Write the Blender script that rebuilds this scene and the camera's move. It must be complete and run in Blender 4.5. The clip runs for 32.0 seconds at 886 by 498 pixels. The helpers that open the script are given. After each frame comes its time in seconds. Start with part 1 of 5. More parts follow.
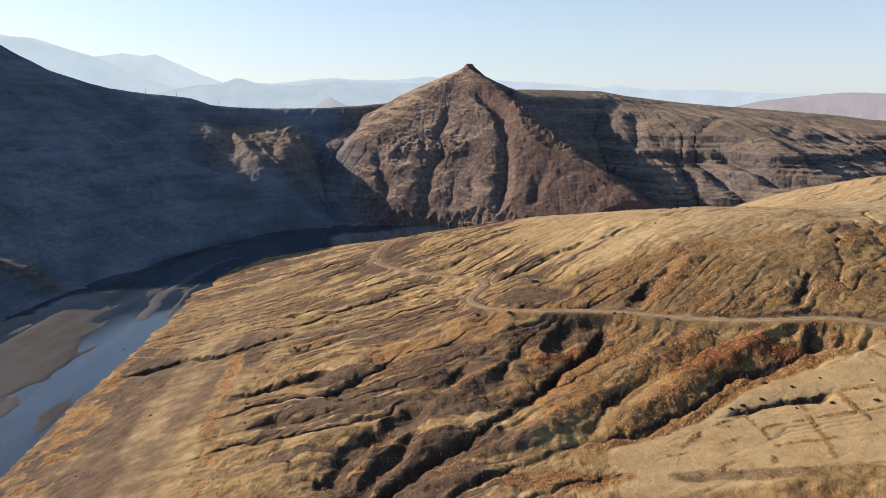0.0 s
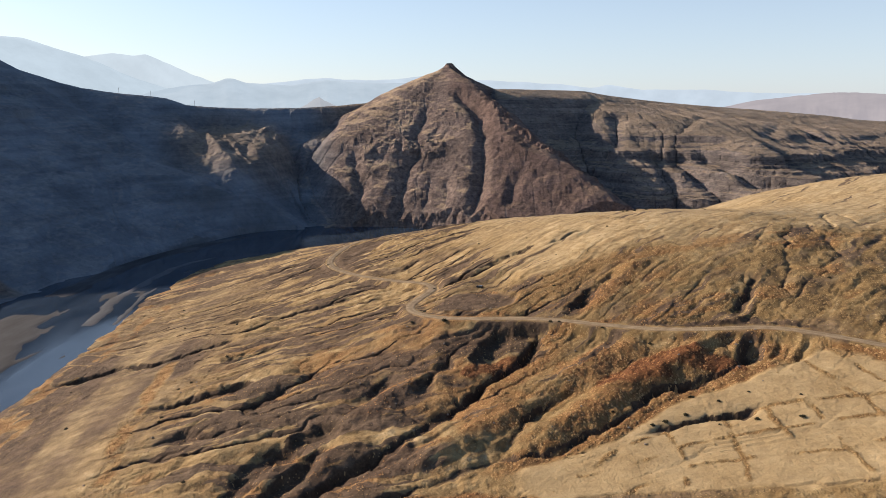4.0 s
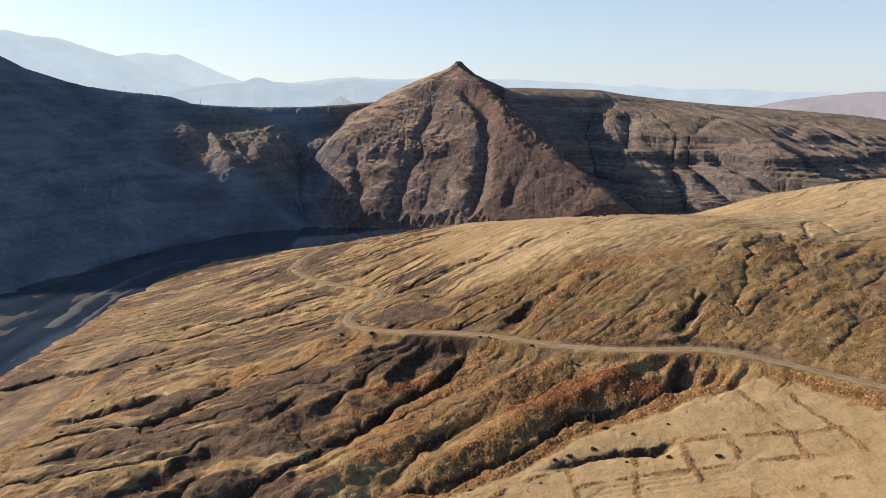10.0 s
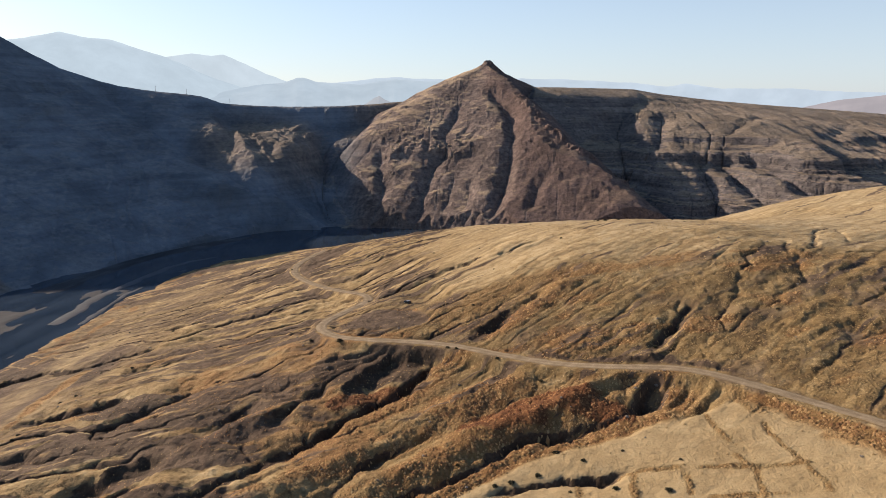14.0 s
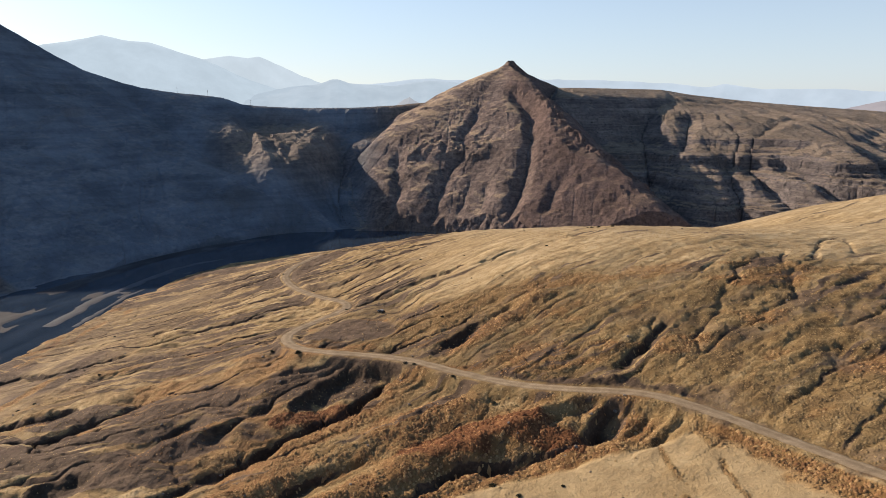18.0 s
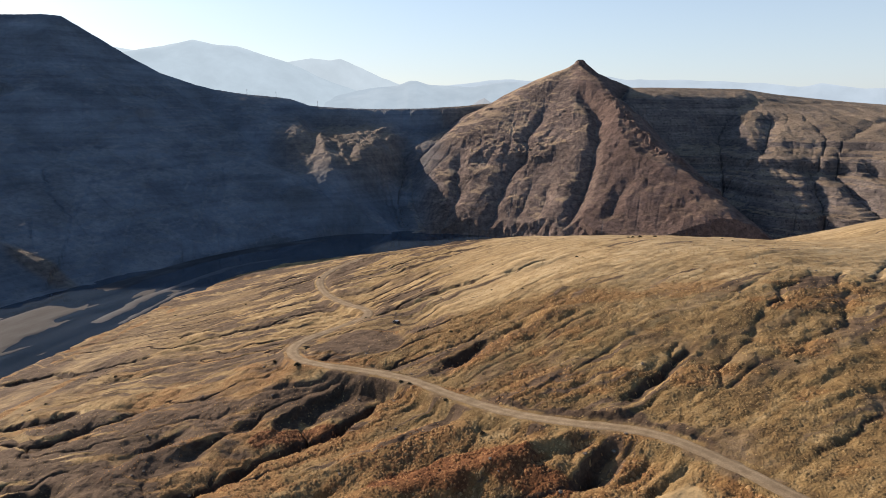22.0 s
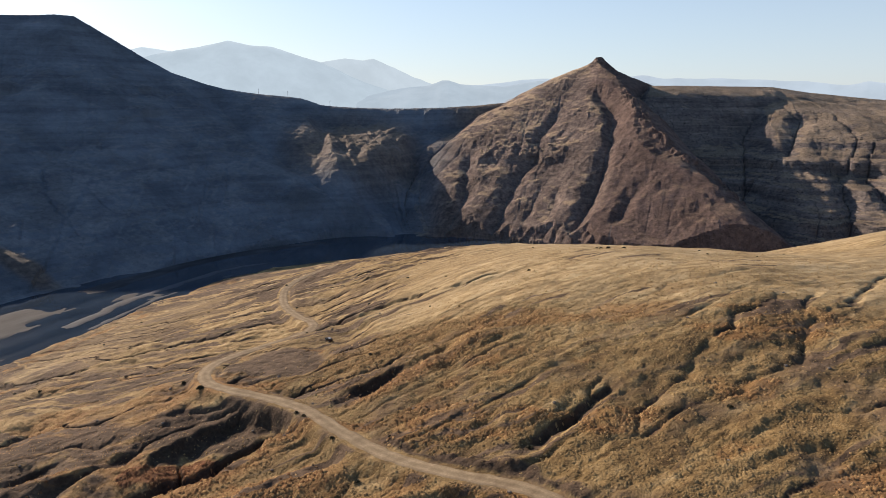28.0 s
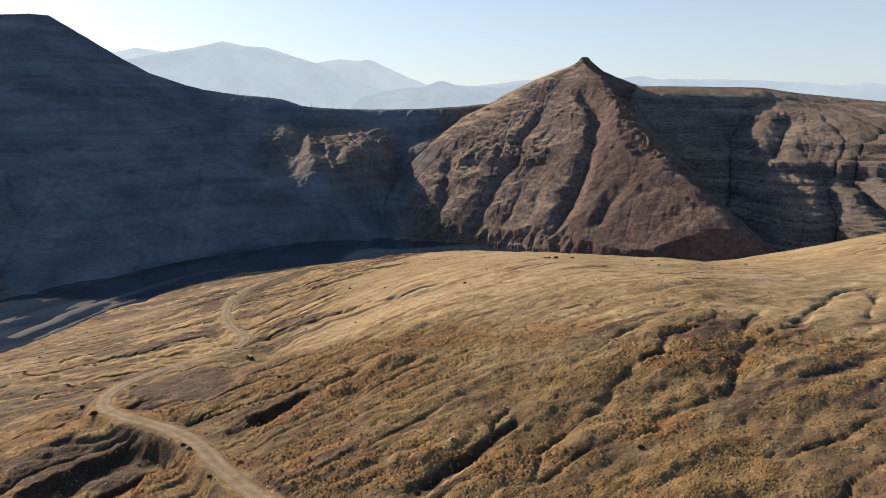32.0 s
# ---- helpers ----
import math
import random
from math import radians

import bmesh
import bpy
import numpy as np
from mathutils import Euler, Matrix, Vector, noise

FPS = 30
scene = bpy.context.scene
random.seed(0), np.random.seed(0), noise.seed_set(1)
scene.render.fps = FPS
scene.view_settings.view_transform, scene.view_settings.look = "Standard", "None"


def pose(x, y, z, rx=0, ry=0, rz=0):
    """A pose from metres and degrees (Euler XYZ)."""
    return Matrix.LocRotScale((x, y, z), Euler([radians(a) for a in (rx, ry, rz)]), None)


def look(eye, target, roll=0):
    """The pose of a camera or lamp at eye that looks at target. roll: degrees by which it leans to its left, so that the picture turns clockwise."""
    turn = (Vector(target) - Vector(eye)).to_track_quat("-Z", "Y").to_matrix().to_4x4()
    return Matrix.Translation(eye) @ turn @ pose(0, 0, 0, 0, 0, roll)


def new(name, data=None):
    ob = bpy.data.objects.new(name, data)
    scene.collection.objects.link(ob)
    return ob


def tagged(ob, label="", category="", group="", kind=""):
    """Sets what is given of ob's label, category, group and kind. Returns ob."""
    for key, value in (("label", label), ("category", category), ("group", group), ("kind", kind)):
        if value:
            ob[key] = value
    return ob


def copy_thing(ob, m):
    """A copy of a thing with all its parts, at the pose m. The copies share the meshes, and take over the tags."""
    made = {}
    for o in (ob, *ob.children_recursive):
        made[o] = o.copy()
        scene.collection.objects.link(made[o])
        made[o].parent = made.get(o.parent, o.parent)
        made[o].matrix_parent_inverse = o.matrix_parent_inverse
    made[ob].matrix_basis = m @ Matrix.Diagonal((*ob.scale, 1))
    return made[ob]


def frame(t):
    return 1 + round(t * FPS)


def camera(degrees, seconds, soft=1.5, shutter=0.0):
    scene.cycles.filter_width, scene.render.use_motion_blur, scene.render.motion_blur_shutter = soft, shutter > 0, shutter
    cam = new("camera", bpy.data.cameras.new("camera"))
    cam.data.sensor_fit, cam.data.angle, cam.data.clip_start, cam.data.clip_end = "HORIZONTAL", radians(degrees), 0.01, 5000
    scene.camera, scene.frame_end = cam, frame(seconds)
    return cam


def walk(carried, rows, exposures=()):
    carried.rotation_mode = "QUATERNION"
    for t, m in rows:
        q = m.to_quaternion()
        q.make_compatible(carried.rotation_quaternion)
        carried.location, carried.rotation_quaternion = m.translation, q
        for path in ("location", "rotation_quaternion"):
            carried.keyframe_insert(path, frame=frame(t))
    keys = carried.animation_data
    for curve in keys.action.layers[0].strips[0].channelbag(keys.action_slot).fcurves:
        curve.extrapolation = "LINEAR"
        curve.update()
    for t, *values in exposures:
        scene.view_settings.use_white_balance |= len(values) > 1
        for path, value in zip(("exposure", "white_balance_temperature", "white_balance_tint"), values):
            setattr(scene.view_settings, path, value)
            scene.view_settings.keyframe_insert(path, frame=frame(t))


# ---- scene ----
cam = camera(64.7, 32.0, soft=0.8)
METRES, EYE, TILT, LEAN, TURN = 300.0, 0.0, -11.5, 0.0, 0.0
ROWS = [
    (0.0, 0.0, 0.0, 0.0, 0.0, 0.0, -0.0),
    (0.5, 0.0145, 0.0059, 0.0008, -0.02, 0.0, -0.01),
    (1.0, 0.0289, 0.012, 0.0021, -0.05, -0.01, -0.0),
    (1.5, 0.0434, 0.0181, 0.0031, -0.07, -0.0, -0.0),
    (2.0, 0.0578, 0.0245, 0.0041, -0.1, 0.01, 0.0),
    (2.5, 0.0721, 0.0308, 0.005, -0.12, 0.02, 0.01),
    (3.0, 0.0866, 0.0372, 0.0062, -0.16, 0.02, 0.03),
    (3.5, 0.0998, 0.0433, 0.0075, -0.18, 0.01, 0.05),
    (5.5, 0.1568, 0.0707, 0.0123, -0.28, 0.01, 0.0),
    (6.0, 0.1707, 0.0775, 0.0138, -0.31, 0.01, -0.02),
    (6.5, 0.1846, 0.0842, 0.0152, -0.34, 0.02, -0.02),
    (7.0, 0.1987, 0.091, 0.0167, -0.37, 0.02, 0.0),
    (7.5, 0.2127, 0.0977, 0.0183, -0.38, 0.01, 0.01),
    (8.0, 0.2267, 0.1047, 0.0198, -0.41, 0.0, 0.02),
    (8.5, 0.2402, 0.1115, 0.021, -0.05, -0.0, -0.06),
    (9.0, 0.2542, 0.1187, 0.022, 0.8, -0.02, -0.23),
    (9.5, 0.2681, 0.1259, 0.023, 1.61, -0.05, -0.4),
    (10.0, 0.2822, 0.1331, 0.0241, 2.52, -0.06, -0.58),
    (10.5, 0.2964, 0.1404, 0.0253, 3.07, -0.07, -0.68),
    (11.0, 0.31, 0.1476, 0.0267, 3.15, -0.07, -0.7),
    (11.5, 0.3237, 0.1549, 0.0278, 3.66, -0.05, -0.82),
    (12.0, 0.3376, 0.1625, 0.029, 4.17, -0.06, -0.93),
    (12.5, 0.351, 0.17, 0.0302, 4.52, -0.06, -1.01),
    (13.0, 0.3645, 0.1778, 0.0315, 5.01, -0.08, -1.11),
    (13.5, 0.3779, 0.1857, 0.0326, 5.58, -0.1, -1.24),
    (15.5, 0.4313, 0.2189, 0.0379, 7.48, -0.12, -1.62),
    (16.0, 0.4439, 0.2276, 0.0395, 7.71, -0.11, -1.65),
    (16.5, 0.456, 0.237, 0.0413, 8.01, -0.12, -1.69),
    (17.0, 0.4677, 0.2469, 0.0434, 8.34, -0.1, -1.75),
    (17.5, 0.479, 0.2573, 0.0454, 8.71, -0.09, -1.81),
    (18.0, 0.4898, 0.2678, 0.0474, 9.18, -0.09, -1.91),
    (18.5, 0.5004, 0.2789, 0.0494, 10.02, -0.11, -2.07),
    (19.0, 0.5106, 0.2901, 0.0512, 11.45, -0.15, -2.36),
    (19.5, 0.5213, 0.3019, 0.053, 13.22, -0.22, -2.71),
    (20.0, 0.5316, 0.3136, 0.0552, 13.4, -0.2, -2.72),
    (20.5, 0.5416, 0.3252, 0.0574, 13.97, -0.23, -2.81),
    (21.0, 0.5517, 0.3368, 0.0597, 14.85, -0.27, -2.99),
    (21.5, 0.5623, 0.3486, 0.0618, 15.62, -0.3, -3.13),
    (22.0, 0.5727, 0.3603, 0.0639, 15.66, -0.28, -3.12),
    (22.5, 0.5829, 0.3717, 0.0663, 15.66, -0.28, -3.09),
    (23.0, 0.5931, 0.3832, 0.0684, 15.67, -0.27, -3.08),
    (23.5, 0.6031, 0.3946, 0.0704, 15.84, -0.28, -3.1),
    (24.0, 0.6133, 0.4062, 0.0723, 16.09, -0.31, -3.14),
    (24.5, 0.6231, 0.4176, 0.0745, 16.46, -0.34, -3.2),
    (26.5, 0.6621, 0.4664, 0.0831, 18.39, -0.45, -3.56),
    (27.0, 0.6715, 0.4788, 0.0854, 18.54, -0.46, -3.59),
    (27.5, 0.6806, 0.4912, 0.0878, 18.64, -0.46, -3.61),
    (28.0, 0.6896, 0.5038, 0.0902, 18.8, -0.47, -3.63),
    (28.5, 0.6985, 0.5162, 0.0926, 18.99, -0.46, -3.68),
    (29.0, 0.7074, 0.529, 0.0951, 19.01, -0.45, -3.69),
    (29.5, 0.7162, 0.5416, 0.0978, 19.05, -0.45, -3.69),
    (30.0, 0.725, 0.5544, 0.1005, 19.04, -0.44, -3.67),
    (30.5, 0.7337, 0.5671, 0.1029, 18.99, -0.43, -3.66),
    (31.0, 0.7423, 0.5799, 0.1055, 18.93, -0.4, -3.66),
    (31.5, 0.7509, 0.5925, 0.108, 18.88, -0.4, -3.64),
    (32.0, 0.7595, 0.6053, 0.1104, 18.82, -0.4, -3.62),
]
walk(cam, [(t, pose(0, 0, EYE, TILT, LEAN, TURN) @ pose(METRES * x, METRES * y, METRES * z, 90 + pitch, roll, yaw)) for t, x, y, z, yaw, pitch, roll in ROWS],
     exposures=[(0.0, 0.87), (9.0, 0.84), (20.0, 0.80), (32.0, 0.72)])

# ---- world and sun ----
SUN_AZIMUTH, SUN_HEIGHT = -63.0, 23.0  # degrees from +y towards +x; above the horizon
world = bpy.data.worlds.new("world")
scene.world = world
world.use_nodes = True
_sky = world.node_tree.nodes.new("ShaderNodeTexSky")
_sky.sky_type = "NISHITA"
_sky.sun_disc = False
_sky.sun_elevation = radians(SUN_HEIGHT)
_sky.sun_rotation = radians(SUN_AZIMUTH)
_sky.altitude = 1800
_sky.air_density, _sky.dust_density, _sky.ozone_density = 1.2, 2.0, 2.6
_back = world.node_tree.nodes["Background"]
_back.inputs["Strength"].default_value = 0.084
_haze = world.node_tree.nodes.new("ShaderNodeMix")  # thin dry-season haze over the whole sky
_haze.data_type = "RGBA"
_up = world.node_tree.nodes.new("ShaderNodeSeparateXYZ")  # the haze thins out towards the zenith
_thin = world.node_tree.nodes.new("ShaderNodeMapRange")
_thin.inputs["From Min"].default_value, _thin.inputs["From Max"].default_value = 0.05, 0.42
_thin.inputs["To Min"].default_value, _thin.inputs["To Max"].default_value = 0.56, 0.0
world.node_tree.links.new(world.node_tree.nodes.new("ShaderNodeTexCoord").outputs["Generated"], _up.inputs[0])
world.node_tree.links.new(_up.outputs["Z"], _thin.inputs["Value"])
world.node_tree.links.new(_thin.outputs[0], _haze.inputs[0])
_haze.inputs[7].default_value = (4.8, 5.3, 6.3, 1)
world.node_tree.links.new(_sky.outputs[0], _haze.inputs[6])
world.node_tree.links.new(_haze.outputs[2], _back.inputs["Color"])
_lamp = bpy.data.lights.new("sun", "SUN")
_lamp.energy, _lamp.angle, _lamp.color = 5.0, radians(0.53), (1.0, 0.80, 0.625)
sun = new("sun", _lamp)
_az, _el = radians(SUN_AZIMUTH), radians(SUN_HEIGHT)
_towards = Vector((math.sin(_az) * math.cos(_el), math.cos(_az) * math.cos(_el), math.sin(_el)))
sun.matrix_world = look(_towards * 3000, (0, 0, 0))

# -- relief --
WATER = -174.6


def smooth(a, b, v):
    t = np.clip((v - a) / (b - a), 0.0, 1.0)
    return t * t * (3 - 2 * t)


def lattice(ix, iy, seed):
    h = (ix.astype(np.int64) * 374761393 + iy.astype(np.int64) * 668265263 + seed * 974711) & 0xFFFFFFFF
    h = ((h ^ (h >> 13)) * 1274126177) & 0xFFFFFFFF
    h = ((h ^ (h >> 15)) * 2246822519) & 0xFFFFFFFF
    return ((h ^ (h >> 16)) & 0xFFFFFF) / 8388607.5 - 1.0


def grain(x, y, seed=0):
    """Smooth noise from -1 to 1 with features about one unit wide."""
    ix, iy = np.floor(x), np.floor(y)
    fx, fy = x - ix, y - iy
    fx, fy = fx * fx * fx * (fx * (fx * 6 - 15) + 10), fy * fy * fy * (fy * (fy * 6 - 15) + 10)
    a, b = lattice(ix, iy, seed), lattice(ix + 1, iy, seed)
    c, d = lattice(ix, iy + 1, seed), lattice(ix + 1, iy + 1, seed)
    return (a + (b - a) * fx) * (1 - fy) + (c + (d - c) * fx) * fy


def fbm(x, y, octaves=4, seed=0, gain=0.5):
    total, amount, norm = 0.0, 1.0, 0.0
    for k in range(octaves):
        total = total + amount * grain(x, y, seed + 17 * k)
        norm += amount
        amount *= gain
        x, y = 1.62 * x + 1.18 * y + 3.7, 1.62 * y - 1.18 * x - 1.9
    return total / norm


def ridged(x, y, octaves=3, seed=0):
    total, amount, norm = 0.0, 1.0, 0.0
    for k in range(octaves):
        total = total + amount * (1 - 2 * np.abs(grain(x, y, seed + 17 * k)))
        norm += amount
        amount *= 0.5
        x, y = 2.03 * x + 5.1, 2.03 * y - 2.7
    return total / norm


def curve_through(points, step):
    """Points every step metres or so on a smooth curve through the given ones."""
    p = np.array(points, float)
    q = np.vstack([2 * p[0] - p[1], p, 2 * p[-1] - p[-2]])
    out = []
    for i in range(1, len(q) - 2):
        n = max(1, int(np.linalg.norm(q[i + 1, :2] - q[i, :2]) / step))
        for t in np.arange(n) / n:
            out.append(0.5 * (2 * q[i] + (q[i + 1] - q[i - 1]) * t + (2 * q[i - 1] - 5 * q[i] + 4 * q[i + 1] - q[i + 2]) * t * t
                              + (3 * q[i] - q[i - 1] - 3 * q[i + 1] + q[i + 2]) * t ** 3))
    return np.array(out + [p[-1]])


def along(x, y, line, reach=None):
    """Distance to a line of points, how far along it the nearest place lies (in points), and on which side (1: to its left)."""
    shape = np.shape(x)
    x, y = np.ravel(x), np.ravel(y)
    best, place, side = np.full(x.size, 1e9), np.zeros(x.size), np.ones(x.size)
    pick = np.arange(x.size)
    if reach:
        pick = np.nonzero((x > line[:, 0].min() - reach) & (x < line[:, 0].max() + reach) & (y > line[:, 1].min() - reach) & (y < line[:, 1].max() + reach))[0]
    px, py = x[pick], y[pick]
    b, pl, sd = best[pick], place[pick], side[pick]
    for i in range(len(line) - 1):
        ax, ay = line[i, :2]
        dx, dy = line[i + 1, :2] - line[i, :2]
        t = np.clip(((px - ax) * dx + (py - ay) * dy) / (dx * dx + dy * dy), 0, 1)
        d = np.hypot(px - ax - t * dx, py - ay - t * dy)
        nearer = d < b
        b = np.where(nearer, d, b)
        pl = np.where(nearer, i + t, pl)
        sd = np.where(nearer, np.sign(dx * (py - ay) - dy * (px - ax)), sd)
    best[pick], place[pick], side[pick] = b, pl, sd
    return best.reshape(shape), place.reshape(shape), side.reshape(shape)


# the near hillside: a cubic surface and a lattice of broad swells on it
SLOPE = (-113.7, -14.4, -6.1, -2.5, 45.0, -7.9, -3.6, -3.0, -0.7, 0.2)
SWELLS = (
    (-8.6, 1.1, -6.5, -10.5, -1.8, -0.2, 0.0, 0.0),
    (-11.0, 9.4, 2.1, -3.4, -1.2, -2.7, -0.2, 0.0),
    (-2.9, 3.0, -6.4, 14.9, 12.4, -0.7, 0.8, 0.6),
    (-4.9, 1.6, -2.5, 16.1, 3.9, -0.2, 6.6, 4.1),
    (-1.8, 7.2, 15.0, 10.9, -8.6, 7.1, 11.4, 6.5),
    (3.1, 0.2, 0.8, -3.9, -1.5, 15.0, 4.4, 0.4),
    (1.6, 4.5, 1.5, -7.5, -9.0, -4.6, -8.6, -5.8),
)


def hillside_form(x, y):
    x, y = np.clip(x, -330, 700), np.clip(y, 60, 1000)
    u, v = (x - 100) / 300, (y - 450) / 300
    z, k = 0.0, 0
    for i in range(4):
        for j in range(4 - i):
            z = z + SLOPE[k] * u ** i * v ** j
            k += 1
    for j in range(7):
        across = np.exp(-((y - 200 - 110 * j) ** 2) / 18050)
        for i in range(8):
            z = z + SWELLS[j][i] * across * np.exp(-((x + 200 - 110 * i) ** 2) / 18050)
    # a knoll inside the hairpin and a dip at the bend above it
    return z + 6.0 * np.exp(-((x - 28) ** 2 + (y - 368) ** 2) / 1152) - 4.5 * np.exp(-((x - 26) ** 2 + (y - 468) ** 2) / 1352)


ROAD_COURSE = [(-40, 690), (-52, 645), (-59, 600), (-55, 572), (-42, 545), (-22, 515), (2, 489), (21, 473), (28, 460), (28, 447), (22, 430), (17, 414), (17, 398), (22, 383), (34, 368), (50, 361),
               (67, 357), (88, 349), (112, 333), (134, 320), (155, 313), (173, 309), (187, 301), (203, 286), (216, 272), (228, 258), (250, 232), (285, 195), (330, 150)]
ROAD = curve_through(ROAD_COURSE, 4.0)
ROAD_Z = hillside_form(ROAD[:, 0], ROAD[:, 1])
for _ in range(30):
    ROAD_Z[1:-1] = 0.5 * ROAD_Z[1:-1] + 0.25 * (ROAD_Z[:-2] + ROAD_Z[2:])

# gullies: course, depth in metres, half width, and how much they are bare rock at the walls
GREAT_GULLIES = [
    ([(82, 346), (79, 333), (71, 319), (60, 308), (50, 299), (43, 286), (30, 278), (20, 263), (9, 252), (-3, 244), (-17, 227), (-30, 208), (-50, 190)], 6.0, 2.8, 1.0),
    ([(173, 307), (167, 299), (161, 289), (158, 279)], 6.0, 6.0, 1.0),
    ([(163, 304), (166, 297), (157, 286), (137, 279), (123, 278), (110, 269), (97, 257), (86, 250)], 4.6, 2.1, 0.9),
    ([(100, 258), (86, 251), (67, 245), (49, 246), (37, 238), (24, 232), (9, 222), (-10, 205)], 2.6, 2.0, 0.7),
    ([(159, 255), (151, 256), (143, 253), (130, 253), (115, 252), (103, 247)], 4.0, 1.8, 1.0),
]
RIVER_GULLIES = [
    ([(-24, 272), (-31, 262), (-38, 250), (-41, 236), (-52, 220)], 6.5, 6.0, 1.0),
    ([(-8, 270), (-14, 258), (-22, 243), (-28, 229), (-42, 205)], 4.2, 4.2, 0.9),
    ([(-92, 432), (-118, 429), (-138, 422), (-160, 431), (-178, 432), (-200, 427), (-215, 425)], 7.0, 4.6, 1.0),
    ([(-20, 478), (-51, 470), (-77, 467), (-91, 455), (-97, 441)], 3.0, 3.2, 0.8),
    ([(-58, 342), (-74, 337), (-84, 334), (-98, 332), (-114, 330)], 6.0, 5.0, 1.0),
    ([(-34, 331), (-45, 320), (-52, 309), (-60, 300)], 4.5, 3.6, 0.9),
    ([(-68, 303), (-75, 296), (-77, 288), (-88, 284)], 4.0, 5.0, 0.9),
]
SLOPE_GULLIES = [
    ([(-85, 484), (-116, 484), (-140, 484), (-165, 483), (-200, 480)], 2.4, 1.8, 0.9),
    ([(-70, 279), (-83, 276), (-96, 273), (-110, 268)], 3.0, 3.0, 0.8),
    ([(82, 285), (75, 278), (66, 268), (62, 256), (55, 247)], 3.0, 2.4, 0.7),
    ([(15, 320), (10, 317), (6, 308), (-2, 297), (-12, 285)], 5.0, 4.0, 0.9),
    ([(38, 333), (33, 318), (29, 309), (20, 296)], 4.0, 3.2, 0.9),
    ([(-16, 357), (-27, 343), (-33, 333), (-45, 326)], 4.5, 3.6, 0.8),
]
UPPER_GULLIES = [
    ([(300, 486), (278, 457), (270, 434), (262, 416), (251, 404), (248, 393), (245, 384), (244, 376), (241, 368), (231, 360), (224, 351), (216, 347), (208, 340), (199, 330), (189, 323)], 1.7, 1.9, 0.8),
    ([(256, 432), (248, 413), (245, 396)], 1.2, 1.2, 0.7),
    ([(243, 422), (234, 408), (226, 400), (224, 388), (219, 381), (215, 373), (212, 365), (208, 356), (201, 345), (198, 332), (190, 327), (188, 319), (188, 311)], 1.5, 1.7, 0.8),
    ([(233, 432), (221, 411), (216, 403), (210, 396), (204, 387), (197, 373), (192, 358)], 1.1, 1.3, 0.6),
    ([(204, 369), (201, 364), (197, 358), (194, 350), (190, 343)], 1.6, 2.2, 0.9),
    ([(135, 470), (120, 467), (111, 461), (97, 459)], 2.6, 3.0, 0.6),
    ([(100, 466), (88, 463), (73, 461), (55, 453), (38, 455)], 3.4, 4.5, 0.7),
]
HEAD_GULLIES = [
    ([(192, 360), (186, 346), (179, 337), (173, 330), (168, 321), (165, 312)], 2.7, 2.8, 0.9),
    ([(282, 399), (267, 384), (256, 377), (251, 372), (243, 366)], 1.1, 1.4, 0.6),
    ([(285, 366), (274, 360), (262, 350), (253, 344), (241, 342), (230, 343)], 1.4, 1.5, 0.5),
    ([(226, 337), (220, 333), (214, 326), (206, 318)], 1.4, 1.3, 0.5),
    ([(300, 484), (290, 445), (283, 412)], 1.6, 1.6, 0.6),
    ([(252, 316), (238, 306), (226, 300)], 1.2, 1.3, 0.5),
]
SIDE_GULLIES = [
    ([(135, 388), (120, 378), (110, 370), (101, 362), (91, 353)], 5.5, 4.2, 0.9),
    ([(143, 371), (138, 366), (131, 360)], 3.2, 3.0, 0.9),
    ([(153, 348), (147, 339), (140, 334)], 3.0, 3.0, 0.8),
    ([(60, 560), (30, 548), (0, 540)], 2.5, 3.5, 0.6),
    ([(20, 520), (-10, 512), (-40, 512)], 2.5, 3.5, 0.6),
    ([(345, 460), (330, 430), (300, 415), (270, 405), (250, 395)], 0.9, 1.6, 0.4),
    ([(-50, 400), (-75, 392), (-100, 390)], 3.0, 3.4, 0.8),
    ([(-10, 420), (-40, 410), (-60, 412)], 2.6, 3.0, 0.7),
]
GULLIES = GREAT_GULLIES + RIVER_GULLIES + SLOPE_GULLIES + UPPER_GULLIES + HEAD_GULLIES + SIDE_GULLIES
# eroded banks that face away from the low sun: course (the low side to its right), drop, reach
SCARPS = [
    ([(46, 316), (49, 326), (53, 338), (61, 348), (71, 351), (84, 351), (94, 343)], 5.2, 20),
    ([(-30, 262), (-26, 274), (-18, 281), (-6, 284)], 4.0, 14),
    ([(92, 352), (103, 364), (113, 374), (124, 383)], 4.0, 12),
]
# rounded ribs that stand between the gullies: course, height, half width
RIBS = [
    ([(125, 322), (100, 302), (75, 285), (48, 264), (20, 240)], 2.6, 8.0),
    ([(152, 300), (130, 291), (108, 281), (84, 264), (58, 251)], 3.2, 7.5),
    ([(60, 330), (40, 316), (15, 300), (-5, 275)], 3.0, 7.0),
    ([(150, 395), (125, 372), (105, 350)], 2.5, 6.0),
]
